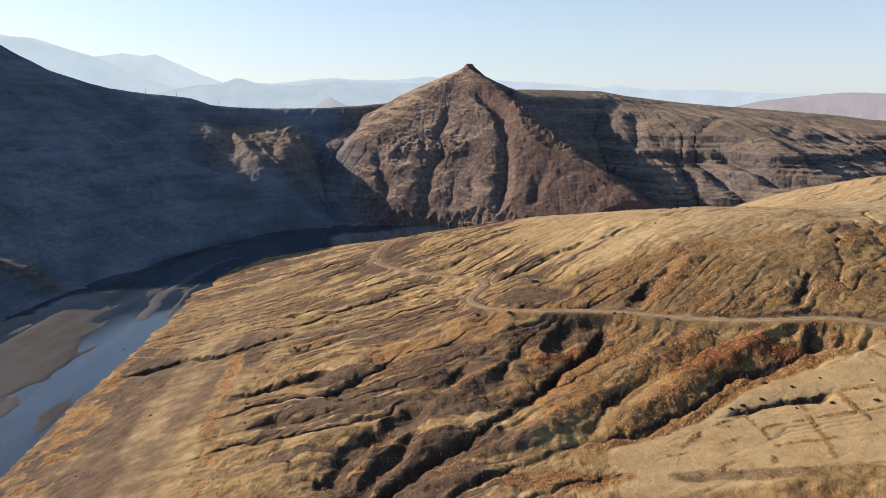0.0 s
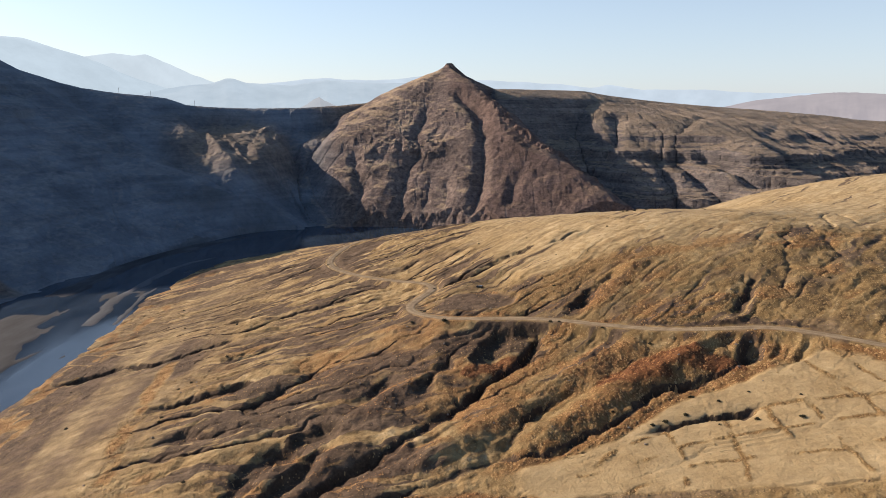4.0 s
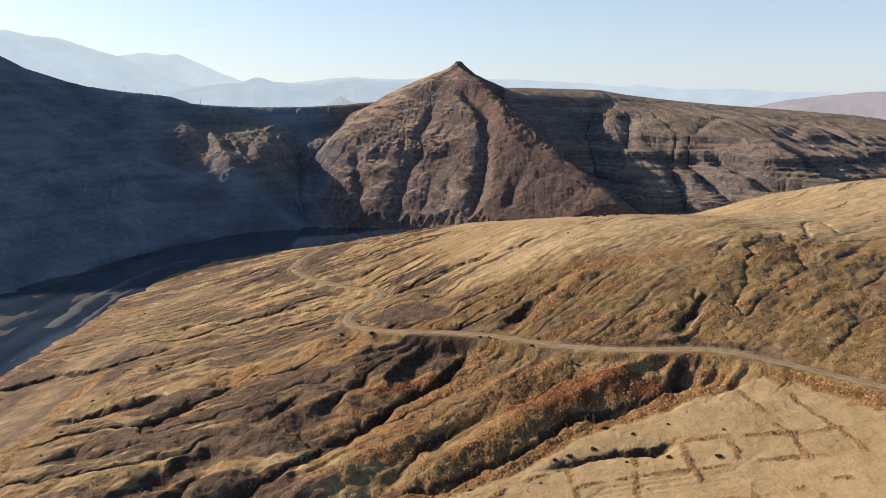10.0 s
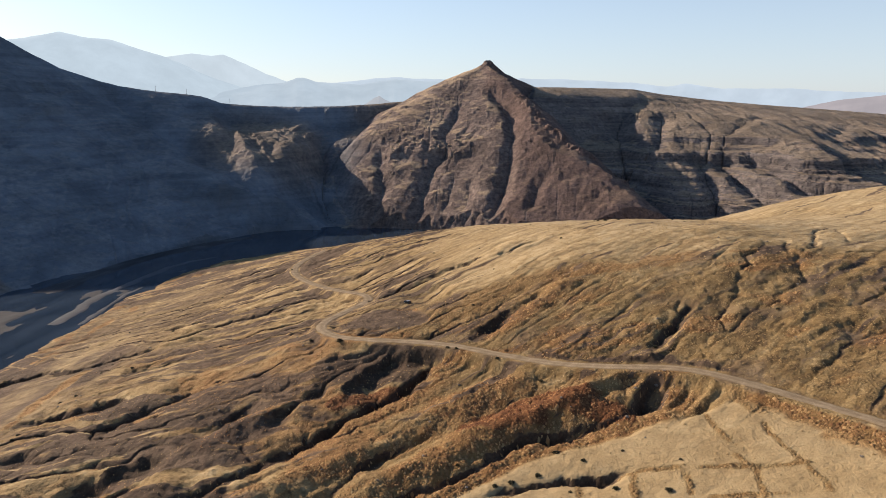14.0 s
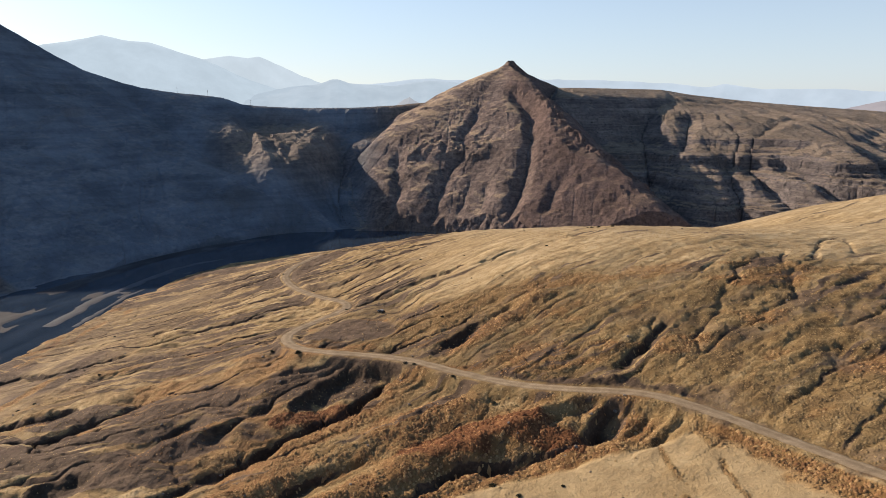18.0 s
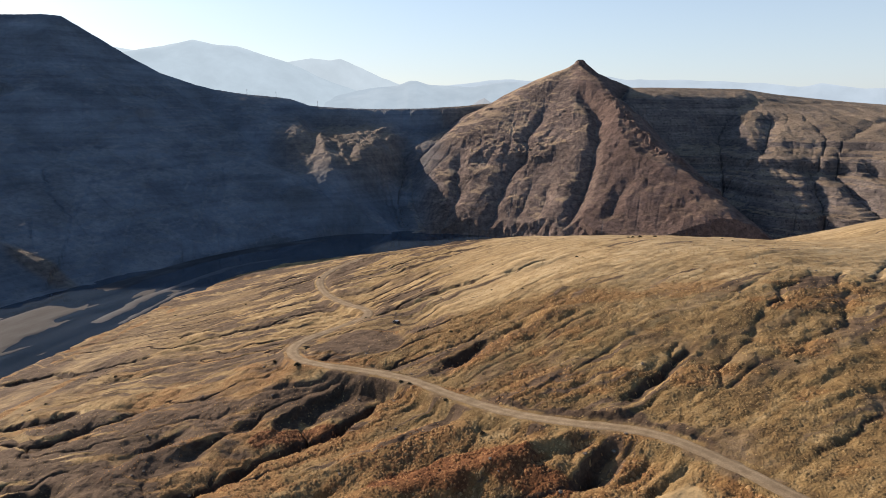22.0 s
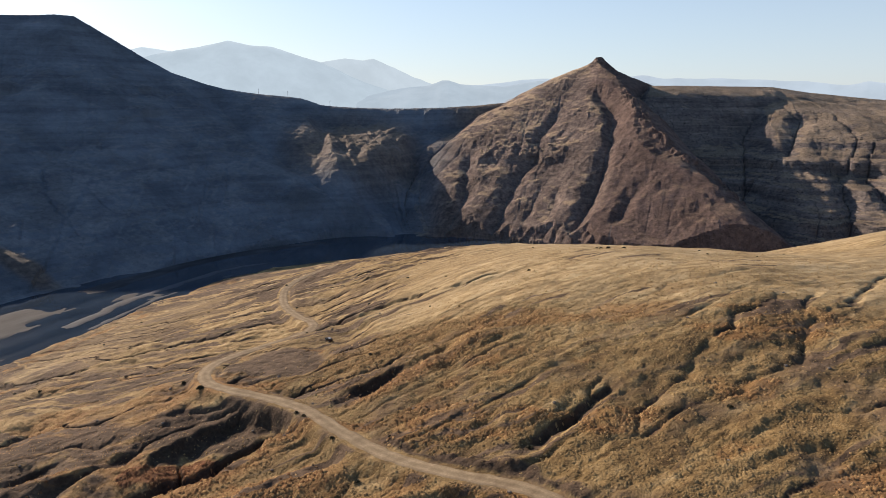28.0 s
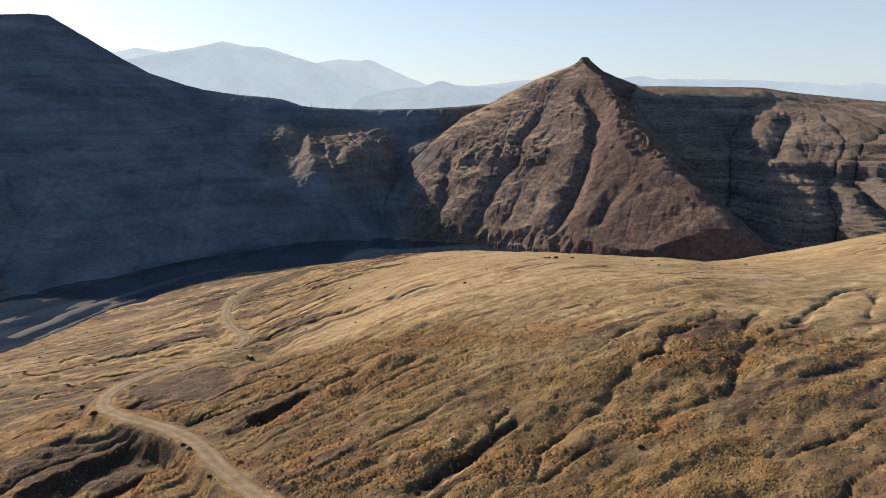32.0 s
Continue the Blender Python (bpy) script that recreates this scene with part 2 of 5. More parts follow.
# grassy balks between the old fields
BALKS = [
    [(97, 250), (112, 261), (126, 269), (145, 274), (173, 281), (188, 288), (204, 280)],
    [(85, 232), (94, 240), (120, 251), (136, 253), (150, 254), (175, 252), (193, 248), (210, 250)],
    [(80, 228), (103, 232), (118, 238), (139, 239), (155, 239), (172, 238), (190, 236)],
    [(90, 214), (115, 226), (140, 224), (165, 222), (190, 224)],
    [(116, 250), (115, 230), (112, 216)], [(137, 253), (133, 225), (130, 210)], [(152, 253), (152, 233)], [(167, 252), (165, 222), (164, 208)],
    [(186, 249), (182, 226), (178, 210)], [(190, 286), (197, 252), (200, 235)], [(178, 281), (184, 250)],
]


def across_slope(x, y):
    """Runs across the fall line of the hillside, so that rills keep one value of it."""
    return y - 0.06 * x - 0.55 * (np.sqrt((x - 60) ** 2 + 8000) + (x - 60)) * 0.75


def hillside(x, y):
    """Height of the near hillside before the rain has worn it, and its covers by name."""
    z = hillside_form(x, y)
    wx, wy = x + 6 * fbm(x / 28, y / 28, 3, 5) + 2.4 * fbm(x / 9, y / 9, 3, 6), y + 6 * fbm(x / 28, y / 28, 3, 9) + 2.4 * fbm(x / 9, y / 9, 3, 10)
    v = across_slope(wx, wy)
    inland = x - np.interp(y, (200, 234, 298, 435, 520), (-82, -90, -106, -130, -140)) + 3 * fbm(x / 20, y / 20, 3, 95)  # from the strip of orange grass that ends the flats
    flat = np.maximum(smooth(-60, -130, x) * smooth(470, 400, y + 0.3 * x), 0.6 * smooth(-82, -112, x + 8 * fbm(x / 30, y / 30, 3, 97)) * smooth(650, 590, y))  # the old fields by the river
    field = smooth(0, 5, np.interp(x, (56, 72, 97, 112, 126, 145, 173, 190, 204, 230), (238, 242, 250, 261, 269, 274, 281, 287, 278, 255)) - y - 1.5 * fbm(x / 8, y / 8, 3, 3)) * smooth(54, 64, x) * smooth(236, 222, x)
    field = field * smooth(196, 212, y)
    quiet = np.maximum(0.95 * flat, field)
    patch = smooth(-0.35, 0.25, fbm(x / 75, y / 75, 3, 31))
    wild = (0.5 + 0.5 * patch) * (1 - 0.9 * quiet)
    crest = smooth(345, 440, y - 0.1 * x + 18 * fbm(x / 40, y / 40, 3, 106)) * smooth(30, 120, x)
    upper = (1 - 0.35 * smooth(430, 560, y - 0.2 * x)) * (1 - 0.65 * crest)
    deep = -ridged(v / 33, x / 120, 2, 41)
    fine = -ridged(v / 14 + 0.5 * deep, x / 44, 3, 43)
    thin = -ridged(v / 6.5, x / 15, 2, 45)
    above = smooth(-1, 4, along(x, y, ROAD, 400)[2] * 5) * smooth(20, 110, x)  # the smoother slope above the road
    ribbed = wild * upper * (1 - 0.35 * above) * np.clip(0.85 + 1.2 * fbm(x / 38, y / 30, 3, 35), 0.15, 1.5)
    z = z + ribbed * (2.1 * deep + 1.4 * fine + 0.5 * thin)
    z = z + 1.6 * fbm(x / 45, y / 45, 3, 57) * (1 - 0.7 * quiet) + 0.5 * fbm(x / 11, y / 11, 3, 51) * (1 - 0.75 * quiet)
    soft = wild * upper * (1 - 0.75 * above) * np.clip(0.75 + 1.5 * fbm(x / 42, y / 42, 3, 33), 0.08, 1.5) * 0.75
    for cx, cy, rx, ry in ((122, 288, 62, 30), (-12, 240, 48, 36), (100, 325, 26, 17)):
        soft = soft * (1 - 0.85 * smooth(1.2, 0.7, np.hypot((x - cx) / rx, (y - cy) / ry)))
    rust, cut_bare = 0.0 * x, 0.0 * x
    gx, gy = x + 2.4 * fbm(x / 15, y / 15, 4, 71) + 1.5 * fbm(x / 4, y / 4, 3, 72), y + 2.4 * fbm(x / 15, y / 15, 4, 73) + 1.5 * fbm(x / 4, y / 4, 3, 74)
    uneven = np.clip(0.95 + 0.9 * fbm(x / 20, y / 20, 3, 77), 0.45, 1.35)
    open_cut = smooth(-0.28, 0.22, fbm(x / 13, y / 13, 3, 78))
    widen = np.maximum(0.5, 1.1 + 0.9 * fbm(x / 11, y / 11, 4, 79))
    for course, depth, half, rock in GULLIES:
        line = curve_through(course, 5.0)
        d, s, side = along(gx, gy, line, 30)
        end = smooth(0, 2.0, s) * smooth(len(line) - 1.0, len(line) - 4.0, s)
        w = half * (0.72 if depth < 2 else 1.0) * widen * np.where(side < 0, 0.8, 1.25)
        cut = np.clip(1 - d / w, 0, 1)
        sharp = 0.45 + 0.55 * open_cut if rock < 0.95 else 0.7 + 0.3 * open_cut  # in places the channel is choked with grass
        trough = np.exp(-(d / (1.2 + 1.9 * w)) ** 2)
        z = z - depth * uneven * end * (0.30 * trough + sharp * (0.40 * cut + 0.30 * smooth(0, 0.45, cut)))
        cut_bare = np.maximum(cut_bare, rock * end * sharp * smooth(0.15, 0.5, cut) * np.where(side < 0, 1.0, 0.8))
        rust = np.maximum(rust, end * smooth(26, 7, d) * (depth > 4) * np.where(side < 0, 0.55, 1.0))
    fx, fy = gx + 1.5 * ridged(x / 3.6, y / 3.6, 2, 75), gy + 1.5 * ridged(x / 3.6, y / 3.6, 2, 76)
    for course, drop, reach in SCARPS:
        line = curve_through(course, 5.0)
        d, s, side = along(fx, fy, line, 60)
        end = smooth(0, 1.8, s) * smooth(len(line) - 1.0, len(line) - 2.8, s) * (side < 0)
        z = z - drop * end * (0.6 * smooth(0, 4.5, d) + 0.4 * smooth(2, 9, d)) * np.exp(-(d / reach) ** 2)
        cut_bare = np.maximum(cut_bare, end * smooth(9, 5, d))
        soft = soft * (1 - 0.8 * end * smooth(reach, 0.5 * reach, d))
    for course, height, half in RIBS:
        line = curve_through(course, 5.0)
        d, s, side = along(gx, gy, line, 30)
        end = smooth(0, 3.0, s) * smooth(len(line) - 1.0, len(line) - 3.5, s)
        z = z + height * end * np.exp(-(d / half) ** 2)
        soft = soft * (1 - 0.6 * end * smooth(half * 1.4, half * 0.5, d))
        rust = np.maximum(rust, end * smooth(half * 1.6, half * 0.7, d) * np.where(side > 0, 1.0, 0.8))
    rust = rust * smooth(-0.6, 0.2, fbm(x / 18, y / 18, 4, 83) + 0.15) * smooth(450, 370, y) * smooth(250, 180, x)
    rust = np.maximum(rust, 0.75 * smooth(0.05, 0.4, fbm(x / 28 + 9, y / 16, 4, 87) - 0.12 + 0.10 * smooth(320, 350, y)) * smooth(470, 380, y) * smooth(330, 240, x))
    for cx, cy, rx, ry, most, seed in ((128, 287, 52, 25, 0.6, 119), (28, 298, 30, 16, 0.65, 121), (44, 366, 26, 9, 0.8, 126), (8, 338, 58, 26, 0.62, 132), (110, 385, 60, 26, 0.5, 134)):
        rust = np.maximum(rust, most * smooth(1.2, 0.6, np.hypot((x - cx) / rx, (y - cy) / ry) + 0.5 * fbm(x / 11, y / 11, 4, seed)))
    # long bare strips that follow the fall of the slope
    strips = fbm(v / 7, x / 48, 5, 61) + 0.5 * fbm(v / 3.0, x / 16, 4, 63)
    bare = wild * smooth(0.02, 0.42, strips + 0.35 * fbm(x / 50, y / 50, 3, 65) + 0.34 * smooth(90, -20, x) - 0.06 - 0.3 * crest - 0.45 * smooth(330, 290, y) * smooth(10, 60, x))
    # worn brown ground below the lay-by and round the head of the great gully
    dusky = smooth(1.25, 0.5, np.hypot((x - 22) / 62, (y - 318) / 44) + 0.35 * fbm(x / 22, y / 22, 4, 108))
    west = smooth(1.25, 0.5, np.hypot((x - 20) / 95, (y - 385) / 48) + 0.35 * fbm(x / 20, y / 20, 4, 118))
    bare = np.maximum(bare, west * np.clip(0.50 + 0.9 * strips + 0.3 * fbm(x / 12, y / 12, 4, 117), 0, 0.85))
    head = smooth(1.2, 0.6, np.hypot((x - 55) / 26, (y - 336) / 11) + 0.4 * fbm(x / 9, y / 9, 3, 109))
    bare = np.maximum(bare, np.maximum(dusky * smooth(75, 40, x) * np.clip(0.60 + 0.75 * strips + 0.3 * fbm(x / 12, y / 12, 4, 107), 0, 0.85), 0.85 * head))
    cut_bare = np.maximum(cut_bare, 0.8 * head)
    # patches of rust-red grass on the spurs on either side of the great gully
    spur = 0.0 * x
    for cx, cy, rx, ry, lean in ((58, 317, 22, 7.5, 0.4), (124, 292, 32, 10, 0.2), (146, 290, 14, 7, -0.5)):
        spur = np.maximum(spur, smooth(1.2, 0.7, np.hypot((x - cx) / rx, (y - cy - lean * (x - cx)) / ry) + 0.5 * fbm(x / 10, y / 10, 4, 120)))
    bare, rust = bare * (1 - 0.9 * spur), np.maximum(np.minimum(rust, 0.85), spur)
    # balks of taller rusty grass between the fields
    balk = 0.0 * x
    bx, by = x + 1.2 * fbm(x / 6, y / 6, 3, 91), y + 1.2 * fbm(x / 6, y / 6, 3, 93)
    for course in BALKS:
        d, s, side = along(bx, by, curve_through(course, 8.0), 20)
        balk = np.maximum(balk, smooth(1.3, 0.4, d) * smooth(-0.4, 0.15, fbm(x / 7, y / 7, 3, 94)))
    z = z + 0.12 * balk * field
    red = smooth(1.2, 0.8, np.hypot((x - 38) / 25, (y - 222 + 0.1 * (x - 38)) / 6.5) + 0.3 * fbm(x / 9, y / 9, 3, 124))  # a worn patch of red earth below the fields
    grey = smooth(1.2, 0.7, np.hypot((x - 108) / 34, (y - 209 + 0.18 * (x - 108)) / 4.0) + 0.4 * fbm(x / 9, y / 9, 3, 128))
    orange = smooth(7, 2, np.abs(inland)) * smooth(-0.45, 0.1, fbm(x / 14, y / 14, 4, 99)) * smooth(440, 400, y)
    tufts = smooth(16, 5, x - np.interp(y, (250, 294, 344, 422, 485, 563), (-196, -200, -206, -214, -216, -214)) - 14) * smooth(-0.1, 0.3, fbm(x / 9, y / 13, 4, 96))
    plots = smooth(0.86, 0.97, np.abs(((y + 0.5 * x + 5 * fbm(x / 30, y / 30, 3, 98)) / 17.0) % 1 - 0.5) * 2) * smooth(440, 470, y) * smooth(-90, -115, x)  # straw balks of the terraces
    rust = np.maximum(np.maximum(rust * (1 - quiet), 0.9 * red), np.maximum(balk * field * 0.52, np.maximum(0.75 * orange, 0.8 * tufts * smooth(-90, -140, x))))
    sown = smooth(-48, -40, inland + 5 * fbm(x / 12, y / 30, 3, 105)) * smooth(-2, -7, inland)  # the pale plot beside the brown one
    pale = np.maximum((0.50 + 0.25 * fbm(x / 14, y / 14, 3, 104)) * field * (1 - balk), flat * (1 - orange) * (1 - tufts) * np.clip(0.15 + 0.28 * sown + 0.3 * fbm(x / 22, y / 35, 4, 103), 0, 1))
    bare = np.maximum(np.maximum(bare * (1 - field), 0.6 * grey * field), cut_bare)
    pale = pale * (1 - 0.8 * grey) * (1 - red)
    # crest grass is painted paler, for the low sun shining through its blades
    pale = np.maximum(pale, crest * np.clip(0.6 + 0.5 * fbm(x / 30, y / 30, 4, 100), 0, 0.8))
    bare = np.maximum(bare, flat * (1 - orange) * (1 - plots) * (1 - tufts) * np.clip(0.62 - 0.18 * sown + 0.35 * fbm(x / 16, y / 30, 5, 102), 0, 0.75))
    # thin brown scrub on the slopes above the road
    scrub = smooth(30, 110, x + 0.3 * (y - 350)) * smooth(410, 350, y) * (1 - field) * smooth(-1, 4, along(x, y, ROAD, 400)[2] * 5)
    bare = np.maximum(bare, scrub * np.clip(0.30 + 0.8 * fbm(x / 20, y / 20, 5, 89), 0, 0.6))
    streak = np.clip(0.5 + 0.50 * fbm(v / 4.0, x / 15, 5, 67) + 0.30 * fbm(x / 2.2, y / 2.2, 3, 69) - 0.15 * np.maximum(np.maximum(west, 0.8 * dusky), np.maximum(0.5 * scrub, flat)), 0, 1)
    return z, {"bare": bare, "rust": rust, "pale": pale, "streak": 0.5 + (streak - 0.5) * (1 - 0.7 * field), "soft": soft, "dark": cut_bare}


def flow(z, cell):
    """For every cell the cell it drains to, the order from low to high, and the ground that drains through it."""
    rows, cols = z.shape
    index = np.arange(rows * cols).reshape(rows, cols)
    best, to = np.zeros((rows, cols)), index.copy()
    for dj in (-1, 0, 1):
        for di in (-1, 0, 1):
            if dj or di:
                a = slice(max(0, -dj), rows - max(0, dj)), slice(max(0, -di), cols - max(0, di))
                b = slice(max(0, dj), rows + min(0, dj)), slice(max(0, di), cols + min(0, di))
                fall = (z[a] - z[b]) / math.hypot(dj, di)
                better = fall > best[a]
                best[a] = np.where(better, fall, best[a])
                to[a] = np.where(better, index[b], to[a])
    order = np.argsort(z, axis=None)
    target, area = to.ravel().tolist(), (np.zeros(z.shape) + cell * cell).ravel().tolist()
    for i in order[::-1].tolist():
        if target[i] != i:
            area[target[i]] += area[i]
    return target, order.tolist(), np.array(area).reshape(rows, cols)


def filled(z):
    """The same ground with its hollows filled, so that every place drains to the rim."""
    w = np.full(z.shape, 1e6)
    w[0], w[-1], w[:, 0], w[:, -1] = z[0], z[-1], z[:, 0], z[:, -1]
    for _ in range(14):
        for level, ground_z in ((w, z), (w[::-1], z[::-1]), (w.T, z.T), (w.T[::-1], z.T[::-1])):
            for k in range(1, len(level) - 1):
                before = level[k - 1]
                least = before[1:-1]
                least = np.minimum(least, np.minimum(before[:-2], before[2:])) + 0.002
                level[k, 1:-1] = np.maximum(ground_z[k, 1:-1], np.minimum(level[k, 1:-1], least))
    return w


def rain(z, cell, soft, rounds=9, strength=0.06, start_at=4.0, most=9000, deepest=5.5, creep=0.05):
    """Wears the ground as running water does; gives the new heights and how much water runs where."""
    start = z
    z = filled(z)
    area = None
    for k in range(rounds):
        target, order, area = flow(z, cell)
        pull = (strength * soft * np.maximum(np.sqrt(np.minimum(area, most)) - start_at, 0) / cell).ravel().tolist()
        h = z.ravel().tolist()
        for i in order:
            if target[i] != i:
                h[i] = (h[i] + pull[i] * h[target[i]]) / (1 + pull[i])
        z = np.array(h).reshape(z.shape)
        # soil creeps and steep walls slump
        pad = np.pad(z, 1, "edge")
        z = z + creep * soft * (pad[:-2, 1:-1] + pad[2:, 1:-1] + pad[1:-1, :-2] + pad[1:-1, 2:] - 4 * z)
    z = start - np.clip(start - z, -0.3 * deepest, deepest)
    return z, area


def finish(x, y, z, cover):
    """The lay-by, the road bench and the river bank."""
    bare, rust, pale = cover["bare"], cover["rust"], cover["pale"]
    lay = smooth(23, 15, np.hypot((x - 50 + 0.3 * (y - 392)) * 0.85, (y - 392) * 1.05) + 7 * fbm(x / 12, y / 12, 3, 96))
    z = z * (1 - lay) + lay * (hillside_form(x, y) * 0.55 - 109.5 * 0.45 + 0.1 * fbm(x / 9, y / 9, 4, 51))
    bare = np.maximum(bare * (1 - lay), (0.84 + 0.20 * fbm(x / 6, y / 6, 3, 110)) * lay)
    pale, rust = pale * (1 - lay), rust * (1 - lay)
    stand = smooth(25, 6, np.hypot(x - 59, y - 421) + 2.5 * fbm(x / 7, y / 7, 3, 112))  # the hollow where the car stands
    z = z * (1 - stand) + stand * (-107.2 + 0.06 * (x - 58))
    bare = np.maximum(bare, 0.4 * stand)
    d, s, side = along(x, y, ROAD, 40)
    level = np.interp(s, np.arange(len(ROAD)), ROAD_Z)
    bench = smooth(8.0, 3.6, d)
    z = z * (1 - bench) + level * bench
    bare = np.maximum(bare * (1 - smooth(5.0, 3.0, d)), 0.6 * smooth(8, 4, d) * smooth(-0.3, 0.3, fbm(x / 7, y / 7, 3, 97)))
    # the bank cut into the slope above the road, and rusty grass round the lay-by
    verge = smooth(3.4, 4.6, d) * smooth(9.5, 5.5, d + 2.5 * fbm(x / 6, y / 6, 3, 114)) * (side > 0) * smooth(100, 140, x) * smooth(215, 185, x)
    z = z + 1.2 * verge * (0.6 + 0.8 * fbm(x / 2.5, y / 2.5, 3, 115))
    bare, dark = np.maximum(bare, 0.9 * verge), np.maximum(cover["dark"] * (1 - bench) * (1 - lay), 0.9 * verge)
    lower = smooth(4.2, 5.5, d) * smooth(17, 9, d + 5 * fbm(x / 8, y / 8, 3, 122)) * (side < 0) * smooth(178, 200, x)
    rust, pale = np.maximum(rust, 0.8 * lower), pale * (1 - 0.8 * lower)
    ring = smooth(0.03, 0.3, lay) * smooth(0.97, 0.6, lay) * (d > 4)
    rust = np.maximum(rust, 0.8 * ring * smooth(-0.2, 0.2, fbm(x / 8, y / 8, 3, 116)))
    # river bank: a low scarp, then the bed
    bank = z - WATER
    z = np.where(bank < 3.0, WATER + 3.0 + (bank - 3.0) * 1.9, z)
    z = z - 45 * smooth(800, 930, y - 0.04 * x)
    return np.maximum(z, WATER - 6), {"bare": np.clip(bare, 0, 1), "rust": np.clip(rust, 0, 1), "pale": np.clip(pale, 0, 1), "streak": cover["streak"], "wash": cover["wash"], "dark": np.clip(dark, 0, 1)}


# the far side of the river: crests with their heights, and the slope to either side
CRESTS = {
    "mountain": [(-1700, 760, 150), (-1300, 900, 146), (-1000, 1000, 150), (-835, 1066, 149), (-765, 1094, 148), (-728, 1117, 121), (-686, 1143, 89), (-641, 1170, 59),
                 (-590, 1201, 38), (-534, 1233, 25), (-449, 1277, 15), (-422, 1298, 3), (-330, 1362, -3), (-212, 1406, -1), (-110, 1422, 7)],
    "peak": [(-330, 1362, -6), (-212, 1406, -1), (-110, 1422, 7), (-30, 1425, 38), (20, 1427, 64), (46, 1427, 80), (60, 1426, 79), (100, 1428, 46), (150, 1432, 33)],
    "rim": [(140, 1425, 33), (160, 1432, 34), (250, 1500, 34), (344, 1562, 33)],
    "plateau": [(344, 1562, 33), (396, 1588, 25), (544, 1654, 10), (696, 1703, -1), (845, 1731, -11), (993, 1748, -23), (1100, 1762, -34), (1500, 1750, -50), (2100, 1700, -60)],
}
SUMMIT = (46, 1427, 80)
# how steeply the peak falls, by the bearing from its front, in degrees
PEAK_FALL = ((-180, 0.45), (-90, 0.50), (-53, 0.512), (-35, 0.56), (-22, 0.605), (-10, 0.625), (0, 0.59), (6, 0.555), (11, 0.52), (18, 0.475), (26, 0.42), (31, 0.425), (36, 0.52), (48, 0.80), (75, 0.80), (110, 0.5), (180, 0.45))
PEAK_CHUTES = [
    ([(60, 1335), (70, 1300), (88, 1262), (106, 1190), (104, 1144), (94, 1090), (87, 1053), (80, 1000)], 10, 10),
    ([(14, 1312), (2, 1250), (-5, 1213), (2, 1178), (-14, 1146), (-21, 1112), (-25, 1075), (-32, 1020)], 6, 9),
    ([(-112, 1212), (-98, 1136), (-86, 1098), (-93, 1060), (-95, 1025)], 7, 9),
    ([(22, 1120), (14, 1085), (8, 1040)], 3, 6),
    ([(52, 1120), (44, 1080), (38, 1030)], 3.5, 7),
    ([(150, 1080), (140, 1040), (138, 1000)], 5, 9),
]
PLATEAU_CHUTES = [
    ([(395, 1240), (398, 1152), (394, 1102), (386, 1040)], 10, 13),
    ([(424, 1210), (438, 1140), (453, 1066), (462, 1010)], 13, 15),
    ([(465, 1210), (488, 1130), (508, 1080), (545, 1035), (575, 985)], 15, 17),
    ([(580, 1210), (600, 1130), (618, 1080), (640, 1030)], 12, 16),
    ([(840, 1290), (800, 1190), (770, 1110)], 11, 16),
    ([(380, 1400), (352, 1300), (330, 1220)], 8, 14),
    ([(560, 1420), (500, 1330), (450, 1260)], 5, 12),
    ([(720, 1450), (650, 1340), (600, 1260)], 5, 12),
]
MOUNTAIN_CHUTES = [
    ([(-590, 1195), (-528, 1163), (-411, 1100), (-309, 1043), (-237, 1007)], 15, 24),
    ([(-165, 1395), (-180, 1290), (-194, 1220), (-168, 1130), (-122, 1045)], 15, 18),
    ([(-252, 1372), (-234, 1290), (-216, 1220), (-196, 1165)], 10, 13),
    ([(-400, 1290), (-372, 1210), (-340, 1120), (-300, 1060)], 9, 18),
]
# rock ribs that stand between the chutes: course, height, half width
FAR_RIBS = [
    ([(42, 1310), (62, 1262), (76, 1200), (80, 1150), (70, 1095), (58, 1035)], 3, 15),
    ([(110, 1285), (130, 1216), (143, 1161), (166, 1109), (198, 1085), (235, 1060), (262, 1030)], 6, 12),
    ([(-30, 1260), (-38, 1200), (-48, 1140), (-58, 1080)], 3, 18),
    ([(-330, 1250), (-300, 1205), (-272, 1165), (-250, 1120), (-236, 1085)], 10, 55),
    ([(-640, 655), (-520, 645), (-430, 645), (-385, 648), (-350, 652)], 4, 9),
]
FAR_BANK = curve_through([(-420, -200), (-372, 100), (-350, 300), (-340, 480), (-342, 590), (-333, 690), (-322, 800), (-280, 905), (-225, 1000), (-150, 1018), (-85, 1040), (0, 1028), (98, 985),
                          (200, 955), (330, 985), (480, 1010), (700, 960), (1000, 900), (1500, 850), (2400, 800)], 25)


